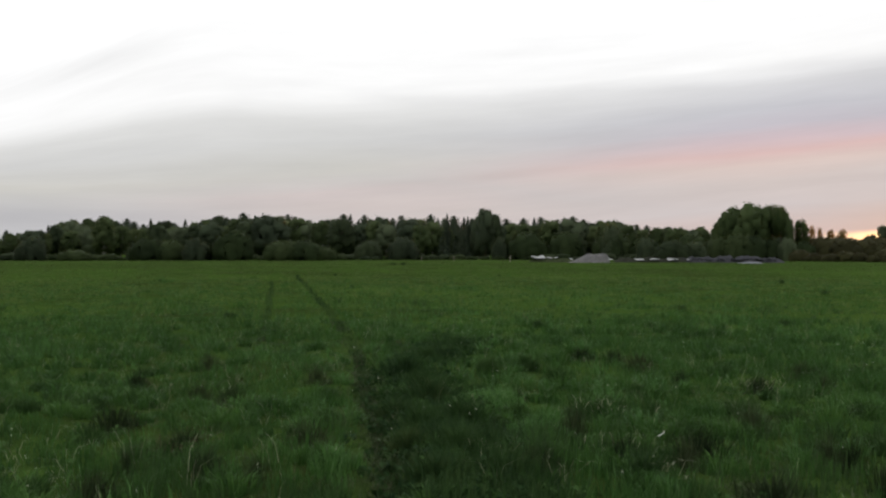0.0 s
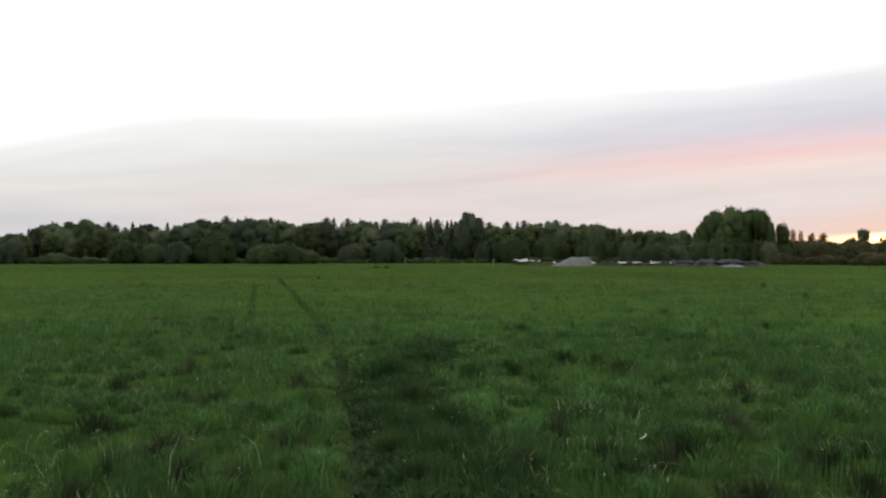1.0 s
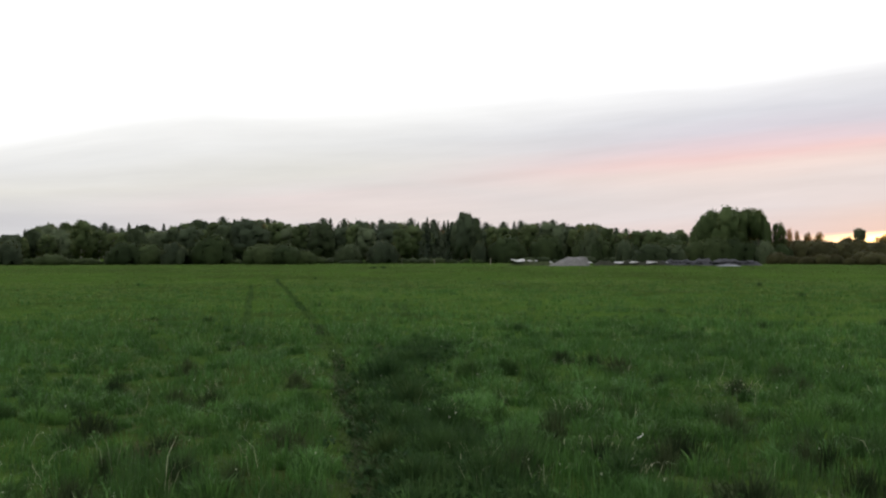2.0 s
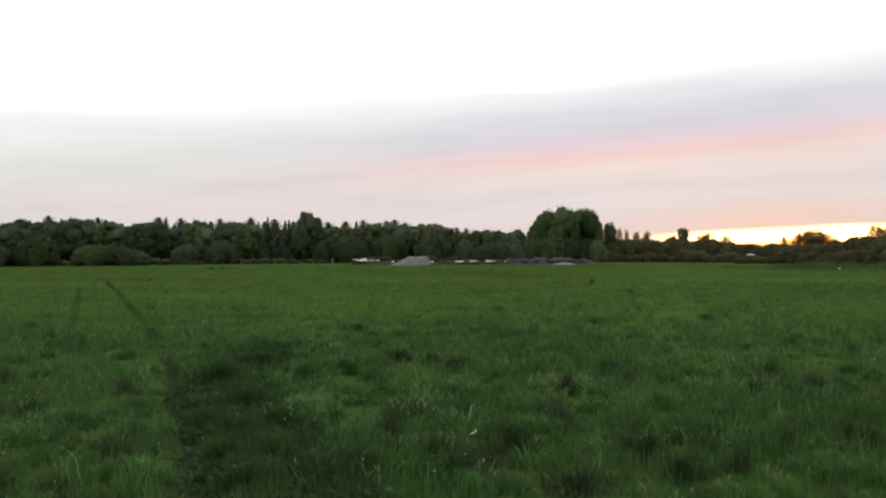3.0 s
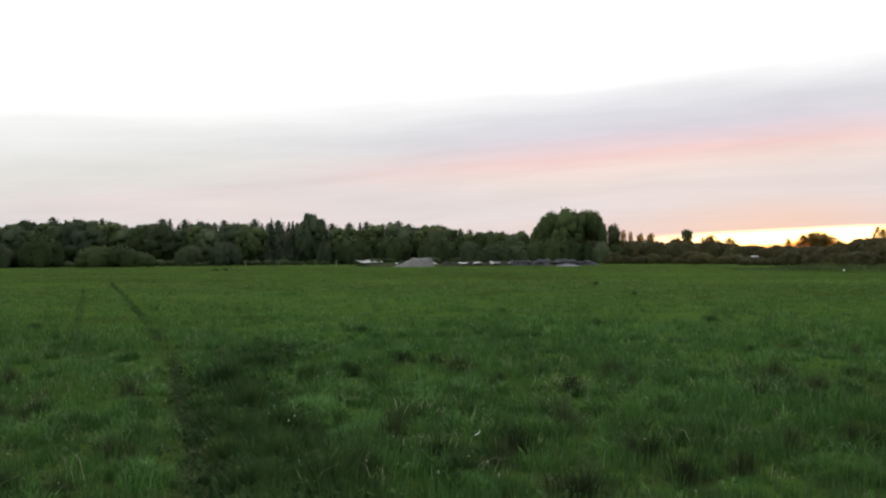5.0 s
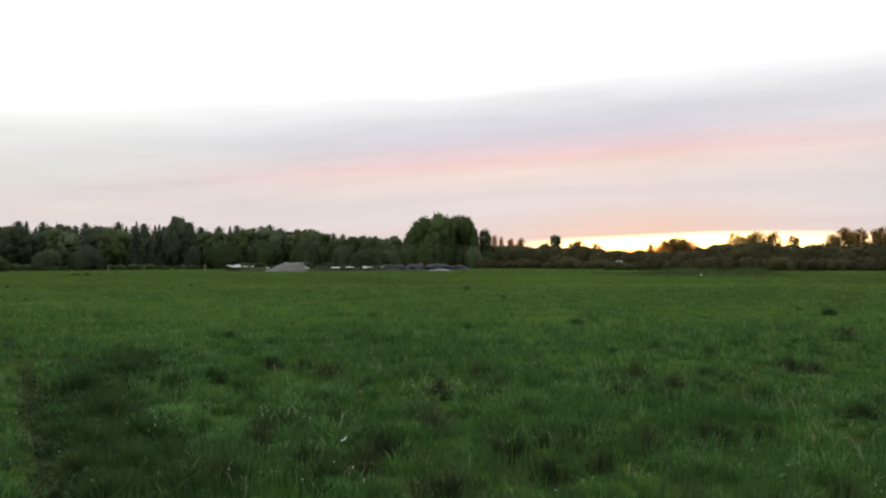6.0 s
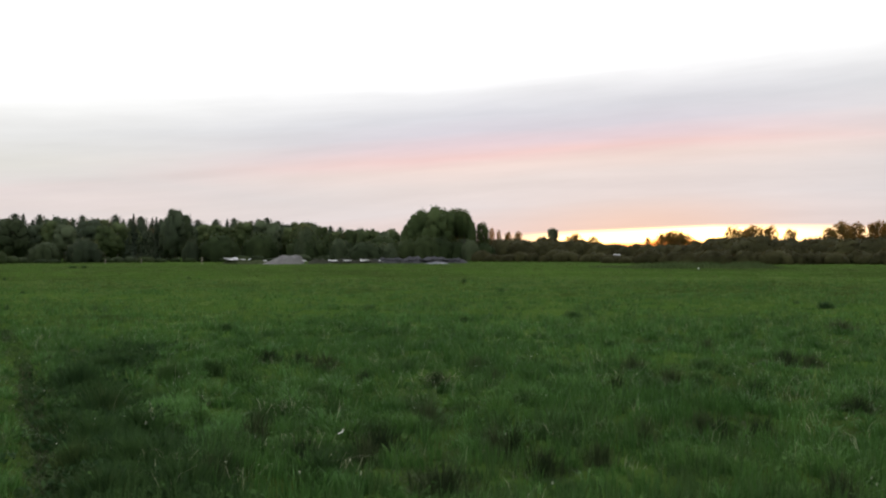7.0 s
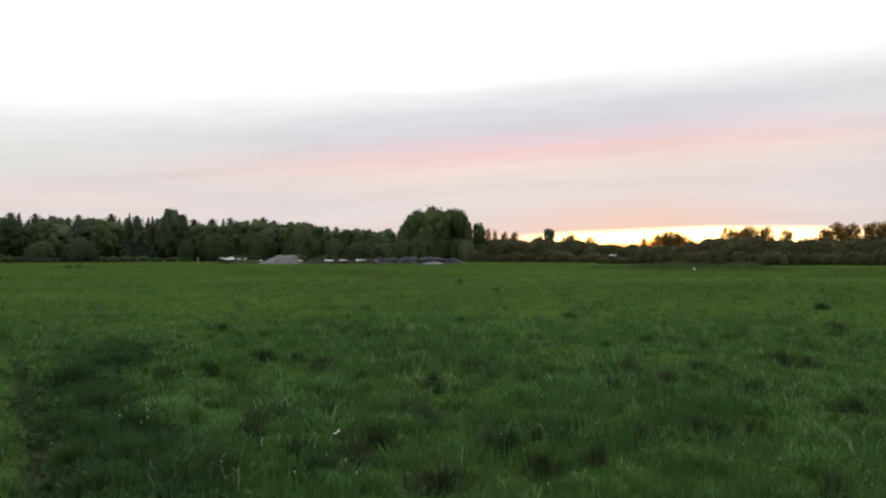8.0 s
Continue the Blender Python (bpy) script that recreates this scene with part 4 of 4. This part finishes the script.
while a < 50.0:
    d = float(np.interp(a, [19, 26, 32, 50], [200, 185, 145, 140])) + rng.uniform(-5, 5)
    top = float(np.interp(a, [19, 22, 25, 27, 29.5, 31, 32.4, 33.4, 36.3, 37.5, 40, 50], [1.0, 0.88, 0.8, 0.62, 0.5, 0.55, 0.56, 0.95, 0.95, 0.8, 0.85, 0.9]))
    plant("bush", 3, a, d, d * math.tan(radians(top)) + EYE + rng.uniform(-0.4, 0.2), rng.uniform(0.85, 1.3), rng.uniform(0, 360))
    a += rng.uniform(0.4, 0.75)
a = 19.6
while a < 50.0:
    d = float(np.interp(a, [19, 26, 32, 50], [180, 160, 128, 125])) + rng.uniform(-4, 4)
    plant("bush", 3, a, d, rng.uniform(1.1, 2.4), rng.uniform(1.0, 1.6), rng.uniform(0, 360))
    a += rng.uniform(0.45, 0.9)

# far woods that close the view behind the gaps
far = Heap()
frng = np.random.RandomState(9)
for i in range(420):
    a = -42 + 98 * i / 420 + frng.normal() * 0.1
    d = 420 + frng.random() * 60
    top = max(2.5, d * math.tan(radians(0.62 if a > 19 else skyline(a) * 0.8)) * (0.4 if a > 26 else 0.8) + EYE)
    c = away(a, d, top * 0.5)
    leaves(far, frng, c, (4.5, 4.5, top * 0.5), 120, 0.9, 0.3, 0.0, 0.7)
tagged(new("far_woods", far.mesh("far_woods", LEAF_DARK)), "dark far woods on the horizon behind the hedge", "woods", kind="stuff")

# ------------------------------------------------------------ reeds along the ditch
rrng = np.random.RandomState(12)
n = 13000
ra = 26.0 + 11.0 * rrng.random(n)
rd = 100 + rrng.normal(size=n) * 2.6 + 8 * np.clip((29 - ra) / 4, 0, 1)
x, y = rd * np.sin(np.radians(ra)), rd * np.cos(np.radians(ra))
patch = np.clip(1.7 * value_noise(x, y, 2.4, 77) + 0.9 * value_noise(x, y, 0.9, 79) - 0.85, 0.08, 1.1)
hh = (0.14 + 0.55 * patch) * (0.4 + 0.7 * rrng.random(n)) * np.clip((ra - 26.0) / 3, 0.25, 1) * np.clip((37.0 - ra) / 1.5, 0.2, 1)
roots = np.stack([x, y, np.zeros(n) - 0.02], 1)
reeds = new("reeds", blade_mesh("reeds", rrng, roots, rrng.random(n) * 6.28, 0.1 + 0.4 * rrng.random(n), hh, np.full(n, 0.07), 1, REED))
tagged(reeds, "low olive reeds and weeds along a ditch", "reeds", kind="stuff")


# ------------------------------------------------------------ spoil heaps and rubble at the far side of the field
def mound(name, seed, wide, deep, h, mat, label, category, flat=0.5, rough=0.12, group="", skew=0.0):
    """An uneven heap: a dome with a flattened top, lumps and a frayed foot."""
    nr, na = 14, 40
    v, f = [], []
    sh = Vector((seed * 3.7, seed * 1.3, 0))
    for i in range(nr + 1):
        u = i / nr
        for j in range(na):
            t = j * 2 * math.pi / na
            edge = 1 + 0.16 * noise.noise(Vector((math.cos(t) * 1.4, math.sin(t) * 1.4, seed)))
            px, py = math.cos(t) * u * edge * wide / 2, math.sin(t) * u * edge * deep / 2
            body = min(1.0, (1 - u) / (1 - flat)) if flat < 1 else 1
            body = body * body * (3 - 2 * body)
            lump = rough * (noise.noise(Vector((px * 0.9, py * 0.9, 0)) + sh) + 0.5 * noise.noise(Vector((px * 2.5, py * 2.5, 3)) + sh))
            v.append((px + skew * body, py, h * body * (1 + lump * 2) - 0.08 * u))
    for i in range(nr):
        for j in range(na):
            k = (j + 1) % na
            f.append((i * na + j, (i + 1) * na + j, (i + 1) * na + k, i * na + k))
    ob = new(name, mesh_np(name, v, f, mat, True))
    return tagged(ob, label, category, group)


def set_at(ob, az, d, z=0.0, turn=0.0):
    ob.matrix_basis = Matrix.Translation(away(az, d, z)) @ pose(0, 0, 0, 0, 0, -az + turn)
    return ob


def slab(seed, l, w, t, mat=CONCRETE, label="pale broken concrete slab lying on a rubble heap"):
    """A broken, tilted concrete slab with chipped edges."""
    rs = random.Random(seed)
    bm = bmesh.new()
    pts = []
    for i in range(9):
        a = i * 2 * math.pi / 9
        r = rs.uniform(0.8, 1.05)
        pts.append(bm.verts.new((math.copysign(abs(math.cos(a)) ** 0.6, math.cos(a)) * l / 2 * r, math.copysign(abs(math.sin(a)) ** 0.6, math.sin(a)) * w / 2 * r, 0)))
    face = bm.faces.new(pts)
    ext = bmesh.ops.extrude_face_region(bm, geom=[face])
    bmesh.ops.translate(bm, vec=(0, 0, t), verts=[e for e in ext["geom"] if isinstance(e, bmesh.types.BMVert)])
    bmesh.ops.recalc_face_normals(bm, faces=bm.faces)
    bmesh.ops.bevel(bm, geom=list(bm.edges), offset=t * 0.12, segments=1, affect="EDGES")
    me = bpy.data.meshes.new("concrete_chunk")
    bm.to_mesh(me)
    bm.free()
    me.materials.append(mat)
    return tagged(new("concrete_chunk", me), label, "slab", "slabs on the rubble")


gravel = mound("spoil_heap", 1, 7.2, 5.0, 1.28, GRAVEL, "grey gravel heap with a flattened top on the field", "heap", 0.36, 0.1, "", 1.2)
set_at(gravel, 7.75, 146)
set_at(mound("soil_mound", 2, 4.6, 3.0, 0.6, OVERGROWN, "low overgrown soil heap beside the gravel", "heap", 0.4), 6.3, 149)
set_at(mound("soil_mound", 3, 6.2, 3.0, 0.95, OVERGROWN, "low overgrown soil heap with pale sheeting on top", "heap", 0.3, 0.2), 5.1, 152)
set_at(mound("sheeting", 33, 2.7, 1.6, 0.3, PALE, "pale crumpled sheeting draped over a soil heap", "sheeting", 0.2, 0.5), 4.85, 151.7, 0.72)
for i, (az_, d_, w_, h_) in enumerate([(9.9, 150, 5.5, 0.7), (11.3, 152, 6.5, 0.85), (12.7, 152, 6.5, 0.8), (14.1, 152, 7.0, 0.85), (15.4, 150, 7.0, 1.0), (16.8, 150, 7.5, 1.1), (18.0, 150, 5.0, 0.8)]):
    set_at(mound("soil_mound", 10 + i, w_, 3.4, h_ * 0.84, RUBBLE if az_ > 13 else SOIL, "low uneven heap of grey rubble" if az_ > 13 else "low uneven heap of dark earth", "heap", 0.35, 0.3, "low heaps at the field's end"), az_, d_)
crng = random.Random(21)
for k in range(34):
    az_ = 13.2 + 5.2 * k / 34 + crng.uniform(-0.1, 0.1)
    l_ = crng.uniform(0.35, 0.95)
    s = slab(crng.randrange(10000), l_, l_ * crng.uniform(0.5, 0.9), crng.uniform(0.1, 0.28), RUBBLE, "grey broken stone block lying on a rubble heap")
    s.matrix_basis = Matrix.Translation(away(az_, 148.9 + crng.uniform(-0.3, 0.3), crng.uniform(0.3, 0.5))) @ pose(0, 0, 0, crng.uniform(-15, 20), crng.uniform(-15, 15), crng.uniform(0, 360))
# degrees right, metres off, height of the pile's top, how many, spread in metres, largest length
for az_, d_, z_, many, spread, big in [(4.85, 150.5, 0.74, 4, 1.2, 1.9), (5.7, 150.8, 0.72, 3, 0.9, 1.1), (6.55, 148.2, 0.5, 3, 0.6, 0.8), (8.95, 145.0, 0.5, 2, 0.3, 0.7),
                                       (10.95, 150.4, 0.44, 4, 1.2, 1.3), (11.5, 150.3, 0.5, 4, 1.0, 1.5), (12.6, 150.3, 0.48, 4, 1.3, 1.5), (13.4, 150.4, 0.4, 2, 0.6, 0.9),
                                       (14.5, 150.4, 0.45, 2, 0.8, 0.9)]:
    for k in range(many):
        l_ = big * crng.uniform(0.45, 1.0)
        s = slab(crng.randrange(10000), l_, l_ * crng.uniform(0.5, 0.8), crng.uniform(0.05, 0.11))
        shift = away(az_, d_ + 0.7) + Vector((crng.uniform(-spread, spread), crng.uniform(-0.4, 0.4), z_ - 0.03 + crng.uniform(-0.06, 0.06)))
        s.matrix_basis = Matrix.Translation(shift) @ pose(0, 0, 0, crng.uniform(4, 14), crng.uniform(-8, 8), crng.uniform(-40, 40))

# a pale sheet over a low pile
sheet = mound("plastic_sheet", 31, 5.4, 2.8, 0.26, SHEET, "pale plastic sheet lying over a low pile", "sheet", 0.15, 0.5)
set_at(sheet, 16.9, 138)


def post(h, w, label, mat, lean=0.0):
    bm = bmesh.new()
    bmesh.ops.create_cone(bm, cap_ends=True, segments=8, radius1=w / 2, radius2=w * 0.42, depth=h + 0.3)
    bmesh.ops.translate(bm, vec=(0, 0, h / 2 - 0.15), verts=bm.verts)
    bmesh.ops.bevel(bm, geom=[e for e in bm.edges if all(v.co.z > h * 0.9 for v in e.verts)], offset=w * 0.12, segments=2, affect="EDGES")
    me = bpy.data.meshes.new("wooden_post")
    bm.to_mesh(me)
    bm.free()
    me.materials.append(mat)
    return tagged(new("wooden_post", me), label, "post")


set_at(post(1.15, 0.13, "weathered pale wooden post at the field's far edge", WOOD), 3.05, 150)
set_at(post(0.9, 0.11, "short weathered wooden post before the wood", WOOD), -0.33, 165)
set_at(post(0.9, 0.11, "short weathered wooden post before the wood", WOOD), -2.28, 165)


def shed():
    """A small dark shed with a pale sheet roof, half hidden by bushes."""
    thing = new("shed")
    bm = bmesh.new()
    bmesh.ops.create_cube(bm, size=1.0)
    bmesh.ops.scale(bm, vec=(1.3, 1.6, 1.5), verts=bm.verts)
    bmesh.ops.translate(bm, vec=(0, 0, 0.58), verts=bm.verts)
    bmesh.ops.bevel(bm, geom=list(bm.edges), offset=0.03, segments=1, affect="EDGES")
    part_bm("wall", bm, FELT, thing)
    bm = bmesh.new()
    low = [bm.verts.new(p) for p in ((-0.72, -0.9, 1.30), (0.72, -0.9, 1.30), (0.72, 0.9, 1.42), (-0.72, 0.9, 1.42))]
    bm.faces.new(low)
    bmesh.ops.solidify(bm, geom=list(bm.faces), thickness=0.05)
    part_bm("roof", bm, WHITE, thing, "pale sheet roof sloping down")
    return tagged(thing, "small dark shed with a pale sheet roof among bushes", "shed")


set_at(shed(), 27.6, 146, 0.0).scale = (0.72, 0.72, 0.92)


def stone():
    bm = bmesh.new()
    bmesh.ops.create_icosphere(bm, subdivisions=2, radius=0.065)
    for v in bm.verts:
        v.co *= 1 + 0.25 * noise.noise(v.co * 4)
        v.co.z *= 1.1
    me = bpy.data.meshes.new("white_stone")
    bm.to_mesh(me)
    bm.free()
    me.materials.append(WHITE)
    return tagged(new("white_stone", me), "small white-painted stone at the ditch's edge", "stone")


set_at(stone(), 32.3, 88, 0.12)


# ------------------------------------------------------------ tussocks, weeds and scraps in the near field
def tussock(seed, wide, h, label, mat=RUSH, count=300):
    rng = np.random.RandomState(seed)
    a, r = rng.random(count) * 2 * np.pi, np.minimum(np.abs(rng.normal(size=count)) * 0.42, 0.8 - 0.3 * rng.random(count)) * wide / 2
    x, y = r * np.cos(a), r * np.sin(a) * (0.8 + 0.4 * rng.random())
    hh = h * np.clip(1 - 0.5 * (r / (wide / 2)) ** 1.5, 0.35, 1) * (0.45 + 0.75 * rng.random(count))
    out = 0.3 + 1.5 * rng.random(count) * r / (wide / 2) + 0.5 * rng.random(count)
    b_ = rng.normal(size=count) * 0.9
    w = 0.008 + 0.007 * rng.random(count)
    f = rng.random(count) * 2 * np.pi
    wv = np.stack([np.cos(f) * w / 2, np.sin(f) * w / 2, 0 * f], 1)
    p0 = np.stack([x, y, np.full(count, -0.03)], 1)
    d = np.stack([np.cos(a + b_), np.sin(a + b_), 0 * a], 1) * (out * hh * 0.45)[:, None]
    p1 = p0 + d * 0.35 + np.stack([0 * x, 0 * x, hh * 0.62], 1)
    p2 = p0 + d + np.stack([0 * x, 0 * x, hh], 1)
    v = np.stack([p0 - wv, p0 + wv, p1 + wv * 0.8, p1 - wv * 0.8, p2 + wv * 0.1, p2 - wv * 0.1], 1).reshape(-1, 3)
    i = np.arange(count)[:, None] * 6
    me = mesh_np("grass_tussock", v, np.concatenate([i + np.array([0, 1, 2, 3]), i + np.array([3, 2, 4, 5])]), mat)
    return tagged(new("grass_tussock", me), label, "tussock", "tussocks in the meadow")


TUFTS = [tussock(71, 0.55, 0.36, "dark green grass tussock standing in the meadow"),
         tussock(72, 0.8, 0.30, "broad dark green grass tussock in the meadow", count=420),
         tussock(73, 0.42, 0.42, "tall dark tuft of coarse grass in the meadow"),
         tussock(75, 0.7, 0.36, "dark ragged clump of coarse weeds beside the rut", WEED, 520),
         tussock(76, 0.6, 0.40, "dark green weedy clump standing over the rut", RUT_GREEN, 460)]
first = set()
# degrees right, metres, size, which
SPOTS = [(-1.0, 13.6, 0.8, 3), (-2.0, 13.4, 0.7, 4), (-3.2, 11.5, 0.95, 3), (-1.7, 9.6, 0.95, 3), (-3.9, 8.9, 0.8, 3), (0.2, 8.3, 0.95, 4), (1.6, 7.2, 0.95, 3), (-1.5, 6.1, 0.9, 3),
         (2.9, 6.2, 0.8, 4), (-3.2, 7.2, 0.7, 3), (-0.1, 6.9, 0.8, 4), (-2.3, 10.4, 0.9, 4), (-3.0, 12.4, 0.8, 4), (-2.4, 8.0, 0.8, 4), (-1.0, 7.5, 0.9, 3), (-1.4, 11.6, 0.6, 3),
         (1.7, 11.9, 0.8, 4), (4.0, 12.5, 0.75, 4), (5.7, 11.0, 0.7, 4), (6.7, 8.6, 0.7, 1), (8.6, 7.3, 0.6, 1), (32.9, 13.2, 0.7, 1), (34.6, 18.1, 0.6, 1)]
trng = random.Random(5)
SPOTS += [(39.3, 28.2, 0.9, 1), (27.5, 16.2, 0.6, 0), (25.2, 23.0, 0.8, 1), (13.0, 26.0, 0.8, 0), (-23.2, 11.5, 0.6, 0), (20.1, 12.8, 0.6, 0), (5.0, 6.7, 0.7, 0),
          (11.0, 6.5, 0.8, 2), (-15.0, 7.0, 0.6, 0), (30.1, 11.0, 0.7, 1), (24.0, 8.0, 0.7, 0), (-4.0, 118.0, 1.6, 1), (-3.4, 117.0, 1.3, 0)]
SPOTS += [(trng.uniform(-30, 48), 16 + 50 * trng.random() ** 1.3, trng.uniform(0.45, 0.75), trng.randrange(3)) for _ in range(14)]
for az_, d_, s_, k_ in SPOTS:
    p = away(az_, d_)
    z = float(ground_height(np.array([p.x]), np.array([p.y]))[0])
    m = Matrix.Translation((p.x, p.y, z)) @ pose(0, 0, 0, 0, 0, trng.uniform(0, 360))
    ob = TUFTS[k_]
    if ob.name in first:
        ob = copy_thing(ob, m)
    else:
        first.add(ob.name)
        ob.matrix_basis = m
    ob.scale = (s_, s_, s_ * trng.uniform(0.55, 0.8) * (1.2 if k_ > 2 else 1.0))

# dark clumps of dead grass, added to stand in for hollows the grass hides
HOLLOW_CLUMP = tussock(74, 1.0, 0.30, "dark clump of dead grass standing in for a dark hollow", DARK_THATCH, 260)
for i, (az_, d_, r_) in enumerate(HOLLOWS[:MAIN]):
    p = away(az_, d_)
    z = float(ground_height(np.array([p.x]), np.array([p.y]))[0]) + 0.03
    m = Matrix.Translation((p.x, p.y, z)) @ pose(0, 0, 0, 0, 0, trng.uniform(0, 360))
    ob = copy_thing(HOLLOW_CLUMP, m) if i else HOLLOW_CLUMP
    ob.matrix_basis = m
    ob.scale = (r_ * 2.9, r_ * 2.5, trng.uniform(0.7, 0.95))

# broad-leaved weeds in the ruts
weeds = Heap()
wrng = np.random.RandomState(15)
yy = 4.5 + 11.5 * wrng.random(900) ** 1.2
xx = np.interp(yy, [p[1] for p in ROUGH], [p[0] for p in ROUGH]) + wrng.normal(size=900) * 0.3
zz = ground_height(xx, yy)
for x_, y_, z_ in zip(xx, yy, zz):
    leaves(weeds, wrng, (x_, y_, z_ + 0.07), (0.08, 0.08, 0.05), 12, 0.026, 0.2, 0.2)
tagged(new("weeds", weeds.mesh("weeds", WEED)), "low dark broad-leaved weeds beside the worn rut", "weeds", kind="stuff")

# leafy herbs scattered through the grass
herbs = Heap()
hrng = np.random.RandomState(18)
hx, hy = sector(hrng, 1500, 4, 13)
keep = (value_noise(hx, hy, 0.9, 64) + 0.6 * rough(hx, hy) > 0.55) & (hrng.random(1500) > rut(hx, hy))
for x_, y_, z_ in zip(hx[keep], hy[keep], ground_height(hx[keep], hy[keep])):
    r_ = 0.05 + 0.07 * hrng.random()
    leaves(herbs, hrng, (x_, y_, z_ + 0.05 + 0.06 * hrng.random()), (r_, r_, r_ * 0.6), 14, 0.012 + 0.010 * hrng.random(), 0.3, 0.15)
tagged(new("herbs", herbs.mesh("herbs", HERB)), "low broad-leaved green herbs among the grass", "herbs", kind="stuff")

# seed heads and pale flower tips above the grass
tips = Heap()
srng = np.random.RandomState(23)
sx_, sy_ = sector(srng, 420, 5, 22)
for x_, y_, z_ in zip(sx_, sy_, ground_height(sx_, sy_)):
    leaves(tips, srng, (x_, y_, z_ + 0.2 + 0.12 * srng.random()), (0.004, 0.004, 0.016), 3, 0.0065, 0.2)
# two more pale tips, put in for bright glints on the grass
for a_, d_ in ((12.55, 5.95), (13.25, 5.6)):
    p = away(a_, d_)
    leaves(tips, srng, (p.x, p.y, float(ground_height(np.array([p.x]), np.array([p.y]))[0]) + 0.25), (0.004, 0.004, 0.012), 4, 0.008, 0.2)
tagged(new("seed_heads", tips.mesh("seed_heads", SEED)), "pale grass seed heads and two painted glints over the meadow", "seed heads", kind="stuff")


def scrap():
    """A curled pale leaf caught in the grass."""
    bm = bmesh.new()
    rows = []
    for i in range(9):
        u = i / 8
        w = 0.016 * math.sin(math.pi * (0.08 + 0.84 * u)) + 0.002
        x_ = (u - 0.5) * 0.11
        z_ = 0.03 * (u - 0.4) ** 2 + 0.25 * x_
        rows.append([bm.verts.new((x_, -w, z_ + 0.006)), bm.verts.new((x_, 0, z_)), bm.verts.new((x_, w, z_ + 0.008))])
    for a_, c_ in zip(rows, rows[1:]):
        for k in (0, 1):
            bm.faces.new((a_[k], c_[k], c_[k + 1], a_[k + 1]))
    bmesh.ops.solidify(bm, geom=list(bm.faces), thickness=0.0015)
    me = bpy.data.meshes.new("dry_leaf")
    bm.to_mesh(me)
    bm.free()
    me.materials.append(WHITE)
    return tagged(new("dry_leaf", me), "pale curled dry leaf caught on the grass", "leaf")


set_at(scrap(), 11.87, 7.0, 0.24).scale = (0.42, 0.34, 0.8)


def straw_patch(seed, az_, d_, k, wide, lean, high, mat, label):
    """Dry stalks bent over in one spot."""
    rs = np.random.RandomState(seed)
    spot = away(az_, d_)
    lx, ly = spot.x + rs.normal(size=k) * wide, spot.y + rs.normal(size=k) * wide * 1.2
    roots = np.stack([lx, ly, ground_height(lx, ly) + 0.03 + 0.08 * rs.random(k)], 1)
    me = blade_mesh("straw", rs, roots, rs.random(k) * 6.283, lean * (0.6 + 0.8 * rs.random(k)), high * (0.5 + rs.random(k)), np.full(k, 0.0055), 2, mat)
    return tagged(new("straw", me), label, "straw", kind="stuff")


# a worn brown patch, and pale stalks bent over a hummock
straw_patch(19, -16.3, 7.9, 260, 0.17, 2.2, 0.035, BROWN, "brown trampled straw in a worn patch")
straw_patch(20, 17.3, 11.2, 55, 0.15, 1.3, 0.12, STRAW, "pale dry stalks bent over a grassy hummock")
for i, (az_, d_, k_, wide_) in enumerate([(1.8, 6.8, 22, 0.13), (8.3, 8.9, 34, 0.15), (5.2, 6.3, 14, 0.15), (9.4, 7.2, 22, 0.12), (0.6, 8.9, 10, 0.06), (11.9, 6.6, 12, 0.08), (-3.4, 8.4, 12, 0.10)]):
    straw_patch(22 + i, az_, d_, k_, wide_, 1.4, 0.10, STRAW, "pale dry stalks bent over beside the dark strip")
for i, (az_, d_, k_, wide_) in enumerate([(-4.1, 7.5, 160, 0.15), (-4.5, 6.6, 130, 0.13), (-3.4, 8.4, 110, 0.14), (-5.5, 10.6, 90, 0.15)]):
    straw_patch(32 + i, az_, d_, k_, wide_, 2.0, 0.035, DARK_THATCH, "brown trodden litter in the worn rut")


def grass_bank(seed, az_, d_, wide, k, label):
    """A swelling of fresh upright grass."""
    rs = np.random.RandomState(seed)
    spot = away(az_, d_)
    a, q = rs.random(k) * 6.283, rs.random(k) ** 0.6
    lx, ly = spot.x + np.cos(a) * q * wide, spot.y + np.sin(a) * q * wide * 1.5
    roots = np.stack([lx, ly, ground_height(lx, ly) - 0.01], 1)
    h = (0.20 - 0.09 * q * q) * (0.55 + 0.6 * rs.random(k))
    me = blade_mesh("grass_bank", rs, roots, rs.random(k) * 6.283, 0.1 + 0.5 * rs.random(k), h, np.full(k, 0.008), 2, FRESH)
    return tagged(new("grass_bank", me), label, "grass", kind="stuff")


for i, (az_, d_, wide_, k_) in enumerate([(1.7, 9.6, 0.36, 700), (4.1, 7.8, 0.28, 520), (5.4, 8.2, 0.24, 420), (3.5, 7.0, 0.16, 240), (12.0, 6.2, 0.18, 260), (-7.5, 6.6, 0.2, 320)]):
    grass_bank(40 + i, az_, d_, wide_, k_, "bright fresh grass swelling up beside the dark strip")
